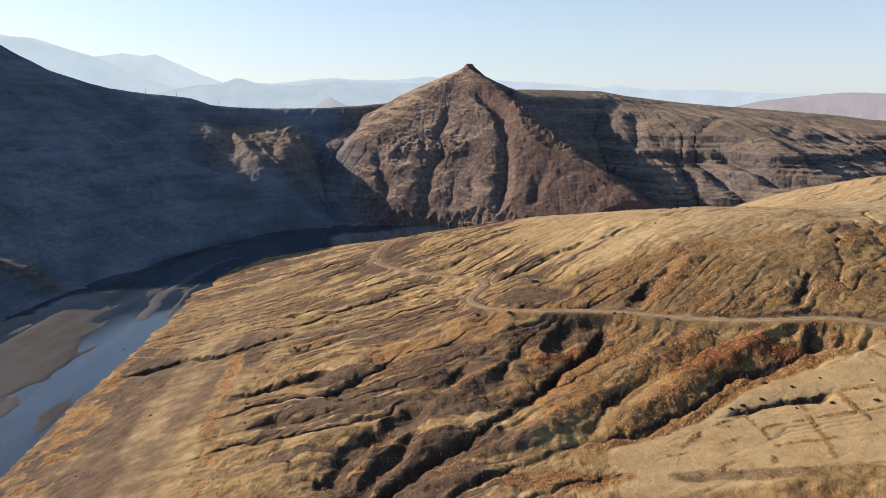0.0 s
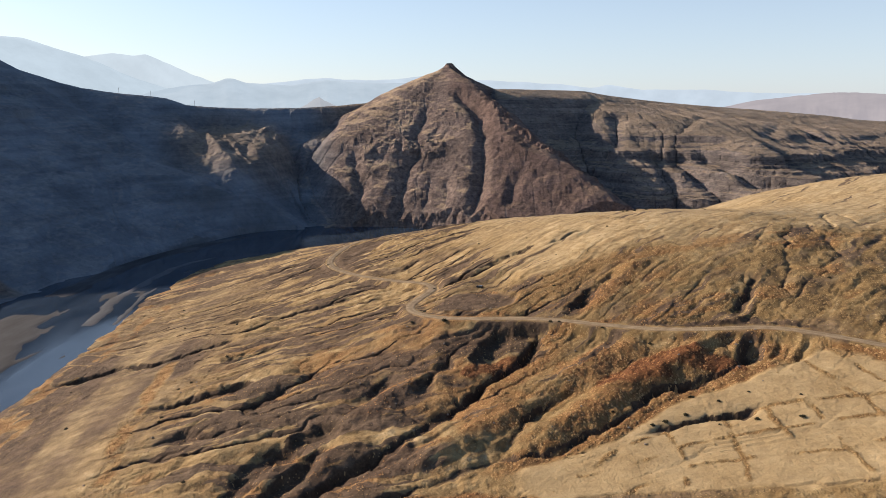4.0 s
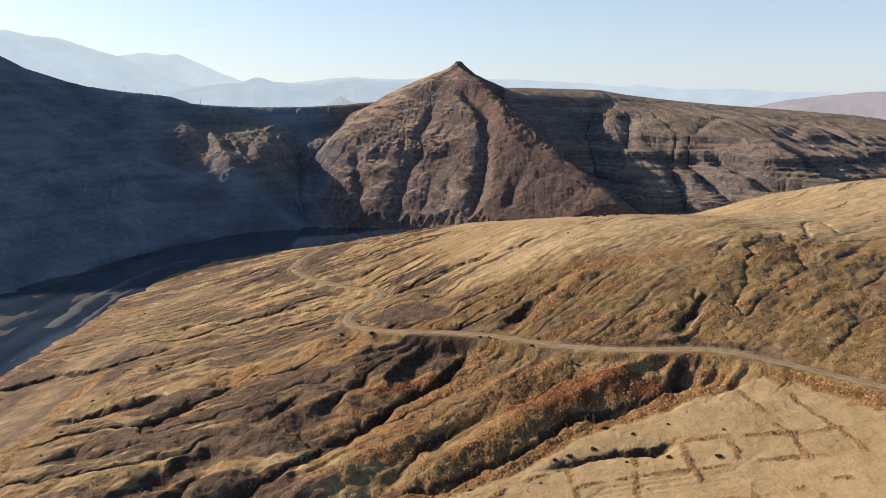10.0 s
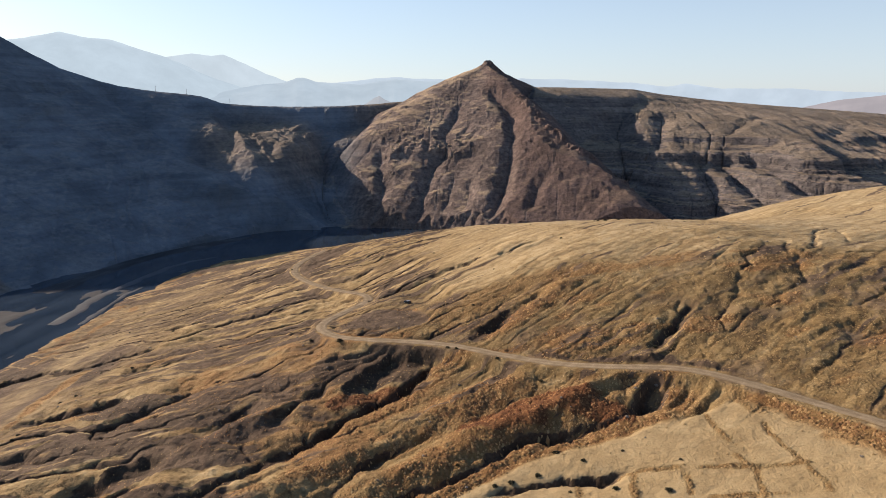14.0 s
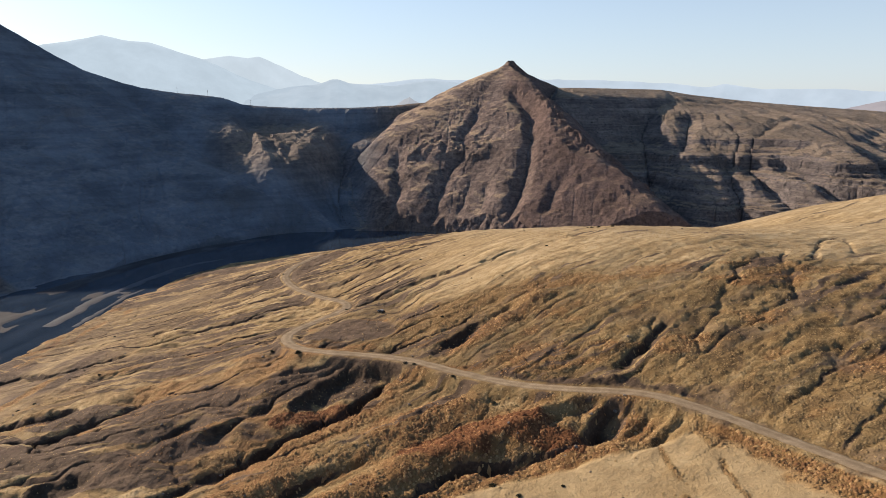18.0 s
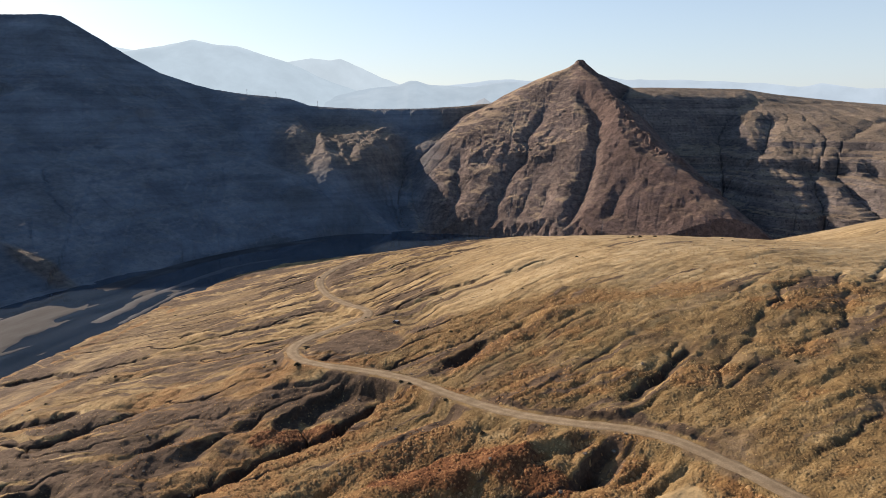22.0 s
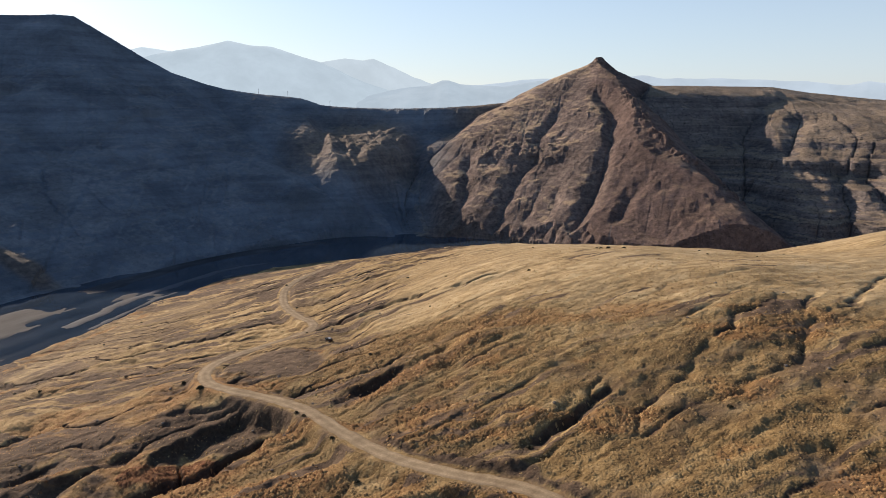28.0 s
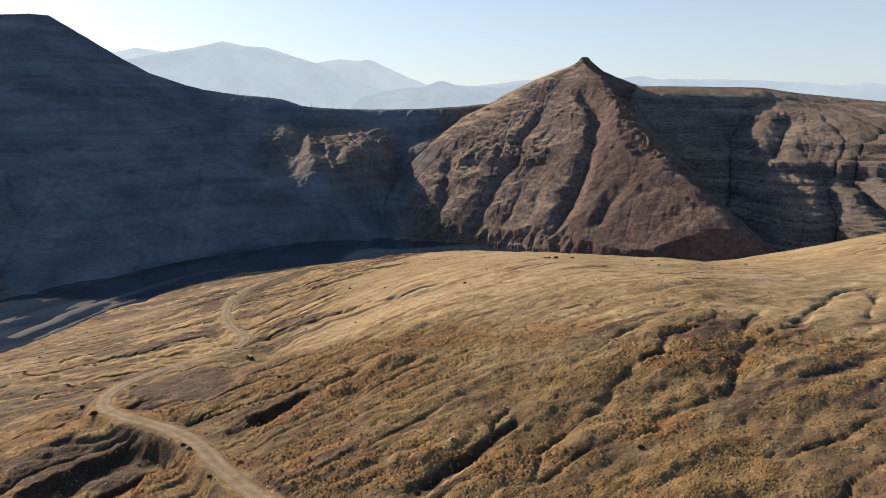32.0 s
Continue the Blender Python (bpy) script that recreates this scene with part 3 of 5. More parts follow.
def far_side(x, y):
    """Height beyond the river, which crest it belongs to, and how bare the rock is."""
    wx, wy = x + 14 * fbm(x / 90, y / 90, 4, 101), y + 14 * fbm(x / 90, y / 90, 4, 103)
    zs, skyline = [], 1e9
    for name, course in CRESTS.items():
        line = curve_through(course, 30)
        true_d = along(x, y, line)[0]
        skyline = np.minimum(skyline, true_d)
        near = smooth(0, 60, true_d)
        d, s, side = along(x + (wx - x) * near, y + (wy - y) * near, line)
        top = np.interp(s, np.arange(len(line)), line[:, 2])
        front = side < 0
        if name == "mountain":
            saddle = smooth(-490, -350, np.interp(s, np.arange(len(line)), line[:, 0]))
            high = smooth(-640, -780, np.interp(s, np.arange(len(line)), line[:, 0]))
            steep = high * (0.66 * d - 0.35 * np.maximum(d - 280, 0)) + (1 - high) * 0.435 * d
            ledge = smooth(-470, -330, wx) * smooth(-205, -270, wx)  # a shelf below the saddle
            drop = (1 - saddle) * steep + saddle * (20 * smooth(5, 45, d) + ledge * (0.24 * np.minimum(d, 250) + 0.48 * np.maximum(d - 250, 0)) + (1 - ledge) * 0.44 * d)
            h = top - np.where(front, drop, 0.25 * d) + 10 * ridged(s * 0.45 + 0.0016 * d, d / 420, 3, 111) * smooth(20, 200, d) * front
            h = h + 5.0 * saddle * ridged(wx / 26, y / 160, 3, 115) * smooth(4, 22, d) * smooth(190, 70, d) * front  # fluted cliffs
            h = h - 0.9 * np.maximum(wx - np.interp(y, (1040, 1100, 1250, 1400), (-130, -175, -228, -185)), 0) * front * smooth(5, 60, d)
        elif name == "plateau":
            begin = 0.275 - 0.115 * smooth(370, 580, x)
            drop = begin * d + 0.15 * np.maximum(d - 290, 0) + 0.06 * np.maximum(d - 430, 0) 
            h = top - np.where(front, drop, 0.03 * d) + 5 * ridged(s * 0.75 + 0.003 * d, d / 420, 3, 113) * smooth(40, 220, d) * front
            h = h - 0.6 * np.maximum(312 + 0.06 * (1562 - y) - wx, 0)
        elif name == "rim":
            h = top - np.where(front, 0.22 + 0.34 * smooth(50, 160, d), 0.03) * d - 3000 * smooth(1560, 1700, y - 0.5 * x) * (x < 340) - 0.25 * np.maximum(x - 344, 0) - 0.9 * np.maximum(140 - x, 0)
        else:
            h = top - np.where(front, 0.95, 0.3) * d
            r, turn = np.hypot(wx - SUMMIT[0], wy - SUMMIT[1]), np.degrees(np.arctan2(wx - SUMMIT[0], SUMMIT[1] - wy))
            steep = np.interp(turn, np.arange(-180, 181, 3), np.convolve(np.interp(np.arange(-186, 187, 3), *zip(*PEAK_FALL)), [0.1, 0.2, 0.4, 0.2, 0.1], "valid"))
            h = np.maximum(h, SUMMIT[2] - 3 - 0.8 * np.maximum(np.interp(y, (1040, 1100, 1250, 1400), (-125, -165, -215, -190)) - wx, 0) * smooth(10, 110, 1412 - y) - steep * (r - 14 * smooth(0, 80, r)))
        zs.append(h)
    zs = np.array(zs)
    zone = np.argmax(zs, 0)
    z = np.max(zs, 0)
    group = np.array([0, 1, 2, 2])[zone]
    for course, depth, half in PEAK_CHUTES + PLATEAU_CHUTES + MOUNTAIN_CHUTES + [(c, -h, w) for c, h, w in FAR_RIBS]:
        line = curve_through(course, 12)
        d, s, side = along(x + 0.55 * (wx - x) + 3 * fbm(x / 14, y / 14, 3, 125), y + 0.55 * (wy - y), line, 120)
        end = smooth(0, 3, s) * smooth(len(line) - 0.5, len(line) - 2.5, s)
        z = z - depth * end * np.clip(1 - d / (1.7 * half), 0, 1) ** 1.2
    calm = smooth(4, 70, skyline)
    rough = smooth(0, 60, z - WATER) * calm
    # chutes fan out from the peak; elsewhere they fall towards the river
    r, turn = np.hypot(x - 46, y - 1427), np.arctan2(x - 46, 1427 - y)
    fan = -ridged(turn * 9 + 0.15 * fbm(x / 40, y / 40, 2, 119), r / 260, 3, 121) * smooth(30, 220, r)
    fan = fan + 0.45 * -ridged(turn * 31, r / 300, 2, 120) * smooth(60, 240, r)
    fall_lines = -ridged(x / 30 + 0.004 * y, y / 240, 3, 122)
    z = z + np.where(group == 1, 0.35 * fan, 1.4 * fall_lines) * rough + np.array([3.0, 1.8, 1.8])[group] * fbm(x / 60, y / 60, 4, 123) * rough
    z = z + 1.5 * fbm(x / 14, y / 14, 4, 127) * smooth(0, 40, z - WATER) * (0.25 + 0.75 * calm)
    return z, group, calm, rough


def far_detail(x, y, z, group, calm, rough):
    """Beds, outcrops and the cliff at the water, on the worn slopes."""
    knob = np.hypot(x - 52, (y - 1424) * 0.8)
    z = z + 4.0 * smooth(13, 5, knob + 2 * fbm(x / 4, y / 4, 2, 129))
    # beds of hard rock stand out as steps
    bed = z + 0.012 * x + 5.0 * fbm(x / 160, y / 160, 3, 131)
    for step, size, seed in ((31.0, 0.42, 133), (11.0, 0.30, 135), (5.0, 0.32, 136)):
        f = bed / step - np.floor(bed / step)
        keep = smooth(-0.1, 0.45, fbm(x / 90, y / 60, 4, seed) + np.where(group == 2, 0.32, np.where(group == 1, -0.55, -0.22)))
        keep = keep * np.where(group == 2, 0.10 + 0.90 * smooth(-40, -75, z), np.where((group == 0) & (x > -400), 0.35, 1.0))
        z = z + size * keep * step * (smooth(0.42, 0.58, f) - f) * smooth(60, 40, z) * calm
    # a broken band of cliffs half way up the peak
    on_peak = np.where(group == 1, 1.0, 0.0) * smooth(-150, -95, x)
    level = z + 76 - 0.06 * x + 9 * fbm(x / 55, y / 55, 3, 139)
    broken = smooth(-0.55, -0.1, fbm(x / 30, y / 70, 3, 141)) * smooth(60, 10, x)
    z = z + on_peak * broken * calm * (5.5 + 4 * fbm(x / 6, y / 6, 3, 140)) * smooth(-2, 2, level) * smooth(48, 4, level)
    level = z + 20 + 12 * fbm(x / 40, y / 40, 3, 142)
    z = z + on_peak * smooth(0.0, 0.3, fbm(x / 26, y / 50, 3, 144)) * smooth(0, 60, x) * (3 + 3 * fbm(x / 6, y / 6, 3, 148)) * smooth(-2, 2, level) * smooth(26, 5, level)
    rib = np.array([(95, 1320), (142, 1216), (197, 1117), (247, 1096), (266, 1052)], float)
    d, s, side = along(x, y, rib, 80)
    z = z + 6.0 * smooth(16, 2, d + 7 * fbm(x / 10, y / 10, 3, 146)) * (0.35 + 0.65 * smooth(-0.1, 0.25, fbm(x / 5, y / 5, 3, 145))) * smooth(0, 0.6, s)
    z = z + (np.where(group == 1, 0.7, 0.8) * ridged(x / 22, y / 22, 3, 147) + np.where(group == 0, 0.25 + 0.9 * smooth(-450, -380, x), 0.9) * ridged(x / 8, y / 8, 2, 149) * smooth(-0.2, 0.3, fbm(x / 45, y / 45, 3, 151))) * rough
    # the cliff at the river's edge
    d, s, side = along(x, y, FAR_BANK)
    beyond = d * side
    foot = smooth(0, 16, beyond + 7 * fbm(x / 14, y / 14, 4, 143)) * (8 + 8 * fbm(x / 30, y / 30, 3, 137)) * np.where(group == 1, 0.2 + 0.8 * smooth(-150, -105, x), 0.2)
    z = np.where(group == 0, np.minimum(z, WATER + 4 + (0.62 + 0.6 * smooth(-430, -370, x) * smooth(950, 1030, y) + 0.4 * smooth(760, 700, y)) * np.maximum(beyond, 0) + 9 * fbm(x / 25, y / 25, 4, 138)), z)
    z = np.where(group == 1, np.minimum(z, WATER + 4 + (1.3 + 2.0 * smooth(90, 140, x)) * np.maximum(beyond, 0) + 8 * fbm(x / 11, y / 11, 4, 150)), z)
    z = np.maximum(z, WATER - 3 + foot + 0.05 * np.clip(beyond, 0, 400))
    z = np.where(beyond < 0, np.minimum(z, WATER + np.maximum(-6, 0.35 * beyond)), z)
    return z


# -- end relief --


# ---- materials ----
class Nodes:
    """A short way to write a node material."""

    def __init__(self, name):
        self.mat = bpy.data.materials.new(name)
        self.mat.use_nodes = True
        self.tree = self.mat.node_tree
        self.bsdf = self.tree.nodes["Principled BSDF"]

    def add(self, kind, **inputs):
        n = self.tree.nodes.new(kind)
        for key, value in inputs.items():
            self.put(n.inputs[key.replace("_", " ")], value)
        return n

    def put(self, socket, value):
        if isinstance(value, bpy.types.NodeSocket):
            self.tree.links.new(value, socket)
        elif isinstance(value, tuple) and len(value) == 3 and socket.type == "RGBA":
            socket.default_value = (*value, 1)
        else:
            socket.default_value = value

    def coords(self, scale=(1, 1, 1), turn=0.0, kind="Object"):
        c = self.tree.nodes.new("ShaderNodeTexCoord")
        m = self.add("ShaderNodeMapping", Vector=c.outputs[kind])
        m.inputs["Scale"].default_value = scale
        m.inputs["Rotation"].default_value = (0, 0, radians(turn))
        return m.outputs[0]

    def noise(self, size, detail=4.0, rough=0.55, vector=None, twist=0.0):
        n = self.add("ShaderNodeTexNoise", Vector=vector or self.coords(), Scale=1.0 / size, Detail=detail, Roughness=rough, Distortion=twist)
        return n.outputs[0]

    def ramp(self, fac, *stops):
        r = self.add("ShaderNodeValToRGB", Fac=fac)
        els = r.color_ramp.elements
        while len(els) < len(stops):
            els.new(0.5)
        for e, (p, col) in zip(els, stops):
            e.position = p
            e.color = (*col, 1) if isinstance(col, tuple) else (col, col, col, 1)
        return r.outputs[0]

    def mix(self, fac, a, b, blend="MIX"):
        n = self.tree.nodes.new("ShaderNodeMix")
        n.data_type, n.blend_type = "RGBA", blend
        self.put(n.inputs[0], fac), self.put(n.inputs[6], a), self.put(n.inputs[7], b)
        return n.outputs[2]

    def math(self, op, a, b=0.0, clamp=False):
        n = self.tree.nodes.new("ShaderNodeMath")
        n.operation, n.use_clamp = op, clamp
        self.put(n.inputs[0], a), self.put(n.inputs[1], b)
        return n.outputs[0]

    def mask(self, name):
        n = self.tree.nodes.new("ShaderNodeAttribute")
        n.attribute_name = name
        return n.outputs["Fac"]

    def bump(self, *layers):
        """Layers of (height, strength, distance)."""
        normal = None
        for height, strength, distance in layers:
            b = self.add("ShaderNodeBump", Height=height, Strength=strength, Distance=distance)
            if normal:
                self.put(b.inputs["Normal"], normal)
            normal = b.outputs[0]
        return normal

    def done(self, colour, rough=0.9, normal=None, spec=0.2, metal=0.0):
        self.put(self.bsdf.inputs["Base Color"], colour)
        self.put(self.bsdf.inputs["Roughness"], rough)
        self.put(self.bsdf.inputs["Specular IOR Level"], spec)
        self.put(self.bsdf.inputs["Metallic"], metal)
        if normal:
            self.put(self.bsdf.inputs["Normal"], normal)
        return self.mat


def hillside_material():
    n = Nodes("dry grass hillside")
    big, mid, small = n.noise(38, 5), n.noise(7, 5, 0.6), n.noise(1.1, 4, 0.65)
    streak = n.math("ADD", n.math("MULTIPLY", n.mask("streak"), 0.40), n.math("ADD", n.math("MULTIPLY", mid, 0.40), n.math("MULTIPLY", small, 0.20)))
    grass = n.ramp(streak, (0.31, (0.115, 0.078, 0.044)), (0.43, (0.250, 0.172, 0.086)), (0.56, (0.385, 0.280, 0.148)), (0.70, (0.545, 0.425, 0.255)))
    grass = n.mix(n.ramp(big, (0.38, 0.0), (0.66, 0.5)), grass, (0.245, 0.178, 0.098))
    soil = n.ramp(n.math("ADD", n.math("MULTIPLY", mid, 0.6), n.math("MULTIPLY", small, 0.4)), (0.32, (0.036, 0.026, 0.021)), (0.5, (0.084, 0.060, 0.047)), (0.68, (0.155, 0.112, 0.086)))
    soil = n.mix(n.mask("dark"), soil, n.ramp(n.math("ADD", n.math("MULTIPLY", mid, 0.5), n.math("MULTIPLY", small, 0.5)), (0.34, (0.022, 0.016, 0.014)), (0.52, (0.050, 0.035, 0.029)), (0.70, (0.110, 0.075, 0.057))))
    rust = n.ramp(n.math("ADD", n.math("MULTIPLY", mid, 0.6), n.math("MULTIPLY", small, 0.4)), (0.3, (0.150, 0.078, 0.038)), (0.5, (0.275, 0.158, 0.072)), (0.7, (0.440, 0.298, 0.140)))
    pale = n.ramp(streak, (0.3, (0.230, 0.178, 0.106)), (0.5, (0.318, 0.254, 0.158)), (0.75, (0.420, 0.348, 0.232)))
    ragged = n.math("MULTIPLY", n.math("SUBTRACT", small, 0.5), 0.5)
    colour = n.mix(n.mask("pale"), grass, pale)
    colour = n.mix(n.ramp(n.math("ADD", n.mask("rust"), ragged), (0.25, 0.0), (0.75, 0.85)), colour, rust)
    red = n.ramp(n.math("ADD", n.math("MULTIPLY", mid, 0.5), n.math("MULTIPLY", small, 0.5)), (0.32, (0.090, 0.036, 0.022)), (0.5, (0.190, 0.080, 0.040)), (0.7, (0.320, 0.165, 0.080)))
    colour = n.mix(n.ramp(n.mask("rust"), (0.84, 0.0), (0.98, 0.85)), colour, red)
    worn = n.math("MAXIMUM", n.mask("bare"), n.math("MULTIPLY", n.mask("wash"), 0.75))
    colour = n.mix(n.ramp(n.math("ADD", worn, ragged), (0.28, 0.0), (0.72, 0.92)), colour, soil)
    # ground between the tussocks is darkened, in place of their small shadows
    colour = n.mix(n.mask("tuft_shade"), colour, n.mix(1.0, colour, (0.72, 0.70, 0.66), "MULTIPLY"))
    clumps = n.add("ShaderNodeTexVoronoi", Vector=n.coords(), Scale=1.5, Randomness=1.0).outputs["Distance"]
    grassy = n.math("SUBTRACT", 1.0, n.ramp(n.math("MAXIMUM", worn, n.math("MULTIPLY", n.mask("pale"), 1.6)), (0.3, 0.0), (0.6, 0.92)))
    colour = n.mix(n.math("MULTIPLY", grassy, 0.45), colour, n.ramp(clumps, (0.15, 1.06), (0.70, 0.76)), "MULTIPLY")
    colour = n.mix(n.math("SUBTRACT", 0.22, n.math("MULTIPLY", n.mask("pale"), 0.18)), colour, n.ramp(n.noise(0.6, 3, 0.7), (0.36, 0.65), (0.62, 1.2)), "MULTIPLY")
    colour = n.mix(1.0, colour, (0.985, 0.968, 0.895), "MULTIPLY")
    heap = n.math("MULTIPLY", n.math("MULTIPLY", clumps, -1.0), grassy)
    return n.done(colour, 0.92, n.bump((heap, 0.5, 0.45), (n.noise(2.6, 5, 0.7), n.math("SUBTRACT", 0.9, n.math("MULTIPLY", n.mask("pale"), 0.6)), 1.2), (n.noise(0.5, 3, 0.6), 0.5, 0.3)), 0.1)


def rock_material(name, low, mid_colour, high, grassy, banded=0.5, straw=(0.180, 0.125, 0.066), rugged=1.0, loose=None):
    n = Nodes(name)
    beds = n.noise(9, 5, 0.6, n.coords((0.04, 0.04, 1)), 0.5)
    fine_beds = n.noise(2.2, 4, 0.6, n.coords((0.03, 0.03, 1)), 0.4)
    patch, mid, small = n.noise(60, 5), n.noise(7, 8, 0.72), n.noise(1.5, 5, 0.7)
    rock = n.ramp(n.math("ADD", n.math("MULTIPLY", beds, banded), n.math("ADD", n.math("MULTIPLY", fine_beds, 0.5 * banded), n.math("MULTIPLY", mid, 1 - 1.5 * banded))),
                  (0.38, low), (0.5, mid_colour), (0.62, high))
    cover = n.math("ADD", n.math("MULTIPLY", n.mask("gentle"), 0.75), n.math("ADD", n.math("MULTIPLY", patch, 0.45), n.math("MULTIPLY", mid, 0.35)))
    grass = n.ramp(n.math("ADD", n.math("MULTIPLY", small, 0.5), n.math("MULTIPLY", mid, 0.5)), (0.32, tuple(0.6 * v for v in straw)), (0.52, straw), (0.7, tuple(1.5 * v for v in straw)))
    # slopes that lie in shade take these bluish tones in their base colour
    rock = n.mix(n.mask("blue_shade"), rock, n.ramp(n.math("ADD", n.math("MULTIPLY", mid, 0.4), n.math("MULTIPLY", beds, 0.6)), (0.34, (0.080, 0.096, 0.118)), (0.5, (0.122, 0.142, 0.168)), (0.66, (0.162, 0.184, 0.210))))
    grass = n.mix(n.mask("blue_shade"), grass, n.ramp(mid, (0.36, (0.118, 0.126, 0.136)), (0.64, (0.196, 0.202, 0.206))))
    colour = n.mix(n.ramp(cover, (0.55, 0.0), (0.88, grassy)), rock, grass)
    colour = n.mix(n.math("MULTIPLY", n.mask("scree"), 0.75), colour, n.ramp(mid, (0.35, (0.076, 0.053, 0.047)), (0.65, (0.164, 0.110, 0.093))))
    # loose grey stones in the peak's chutes, a darker tone in other gullies, scattered bushes
    colour = n.mix(n.ramp(n.math("ADD", n.mask("gully"), n.math("MULTIPLY", n.math("SUBTRACT", mid, 0.5), 0.8)), (0.3, 0.0), (0.8, 0.6)), colour, loose or tuple(0.75 * v for v in low))
    bush = n.ramp(n.noise(3.2, 3, 0.7), (0.60 - 0.05 * (rugged > 1.2), 0.0), (0.68, min(1.0, 0.7 * rugged)))
    colour = n.mix(bush, colour, tuple(0.55 * v for v in low))
    colour = n.mix(0.8, colour, n.ramp(patch, (0.36, 0.74), (0.64, 1.26)), "MULTIPLY")
    colour = n.mix(0.5 * rugged, colour, n.ramp(small, (0.36, 0.6), (0.66, 1.25)), "MULTIPLY")
    return n.done(colour, 0.93, n.bump((mid, 0.8 * rugged, 2.8), (small, 0.8 * rugged, 1.3)), 0.1)


def water_material():
    n = Nodes("river water")
    ripple = n.noise(1.6, 3, 0.6, n.coords((1, 0.35, 1), 10))
    silt = n.ramp(n.noise(22, 5, 0.6, n.coords((1, 0.22, 1), 6), 0.5), (0.35, (0.014, 0.024, 0.040)), (0.65, (0.034, 0.050, 0.074)))
    return n.done(silt, n.ramp(n.noise(30, 4, 0.6, n.coords((1, 0.25, 1), 6)), (0.4, 0.03), (0.65, 0.12)), n.bump((ripple, 0.15, 0.05)), 0.35)


def sand_material():
    n = Nodes("river sand and gravel")
    mid, small = n.noise(14, 5, 0.6, n.coords((1, 0.25, 1), 6)), n.noise(1.2, 4)
    # both sand tones are dark and bluish, to stand for the mountain's shade
    wet = n.ramp(mid, (0.32, (0.026, 0.029, 0.036)), (0.55, (0.045, 0.048, 0.055)), (0.72, (0.070, 0.070, 0.074)))
    dry = n.ramp(mid, (0.32, (0.028, 0.031, 0.036)), (0.6, (0.047, 0.051, 0.058)))
    colour = n.mix(n.ramp(n.math("ADD", n.mask("height"), n.math("MULTIPLY", n.math("SUBTRACT", mid, 0.5), 0.5)), (0.25, 0.0), (0.5, 1.0)), wet, dry)
    colour = n.mix(n.mask("silt"), colour, n.ramp(mid, (0.32, (0.056, 0.061, 0.070)), (0.6, (0.098, 0.106, 0.118))))
    colour = n.mix(0.35, colour, n.ramp(small, (0.35, 0.6), (0.65, 1.15)), "MULTIPLY")
    return n.done(colour, 0.9, n.bump((small, 0.4, 0.2)), 0.1)


def road_material():
    n = Nodes("gravel road")
    mid, small = n.noise(4.0, 5, 0.6), n.noise(0.5, 4)
    across = n.mask("across")
    base = n.ramp(mid, (0.3, (0.175, 0.132, 0.083)), (0.55, (0.245, 0.190, 0.122)), (0.75, (0.305, 0.240, 0.160)))
    worn = n.ramp(across, (0.0, 0.8), (0.16, 0.92), (0.28, 1.12), (0.40, 0.92), (0.5, 0.80), (0.60, 0.92), (0.72, 1.12), (0.84, 0.92), (1.0, 0.8))
    colour = n.mix(0.85, base, worn, "MULTIPLY")
    colour = n.mix(0.3, colour, n.ramp(small, (0.35, 0.6), (0.65, 1.2)), "MULTIPLY")
    return n.done(colour, 0.95, n.bump((small, 0.4, 0.08), (mid, 0.3, 0.2)), 0.1)


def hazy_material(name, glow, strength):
    """Far ranges that glow in a pale colour, which stands in for the haze."""
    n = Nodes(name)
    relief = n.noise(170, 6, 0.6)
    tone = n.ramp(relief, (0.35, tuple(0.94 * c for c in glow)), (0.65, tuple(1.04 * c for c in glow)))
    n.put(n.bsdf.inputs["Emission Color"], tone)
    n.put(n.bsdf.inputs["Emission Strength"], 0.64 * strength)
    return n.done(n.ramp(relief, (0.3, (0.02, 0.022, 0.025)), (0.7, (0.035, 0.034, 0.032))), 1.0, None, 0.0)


def plain_material(name, colour, rough=0.6, spec=0.4, metal=0.0, vary=0.15, size=0.3):
    n = Nodes(name)
    lo, hi = tuple(c * (1 - vary) for c in colour), tuple(min(1, c * (1 + vary)) for c in colour)
    return n.done(n.ramp(n.noise(size, 4), (0.35, lo), (0.65, hi)), rough, None, spec, metal)


HILLSIDE = hillside_material()
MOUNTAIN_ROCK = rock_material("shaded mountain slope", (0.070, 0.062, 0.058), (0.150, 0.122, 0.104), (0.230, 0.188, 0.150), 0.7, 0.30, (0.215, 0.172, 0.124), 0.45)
PEAK_ROCK = rock_material("brown scree and basalt", (0.066, 0.053, 0.050), (0.152, 0.117, 0.102), (0.250, 0.198, 0.164), 0.95, 0.2, (0.330, 0.250, 0.168), 1.0, (0.120, 0.116, 0.118))
PLATEAU_ROCK = rock_material("banded basalt slope", (0.060, 0.056, 0.058), (0.156, 0.135, 0.126), (0.262, 0.226, 0.200), 0.72, 0.40, (0.290, 0.228, 0.160), 1.35)
WATER_SURFACE = water_material()
SAND = sand_material()
GRAVEL = road_material()


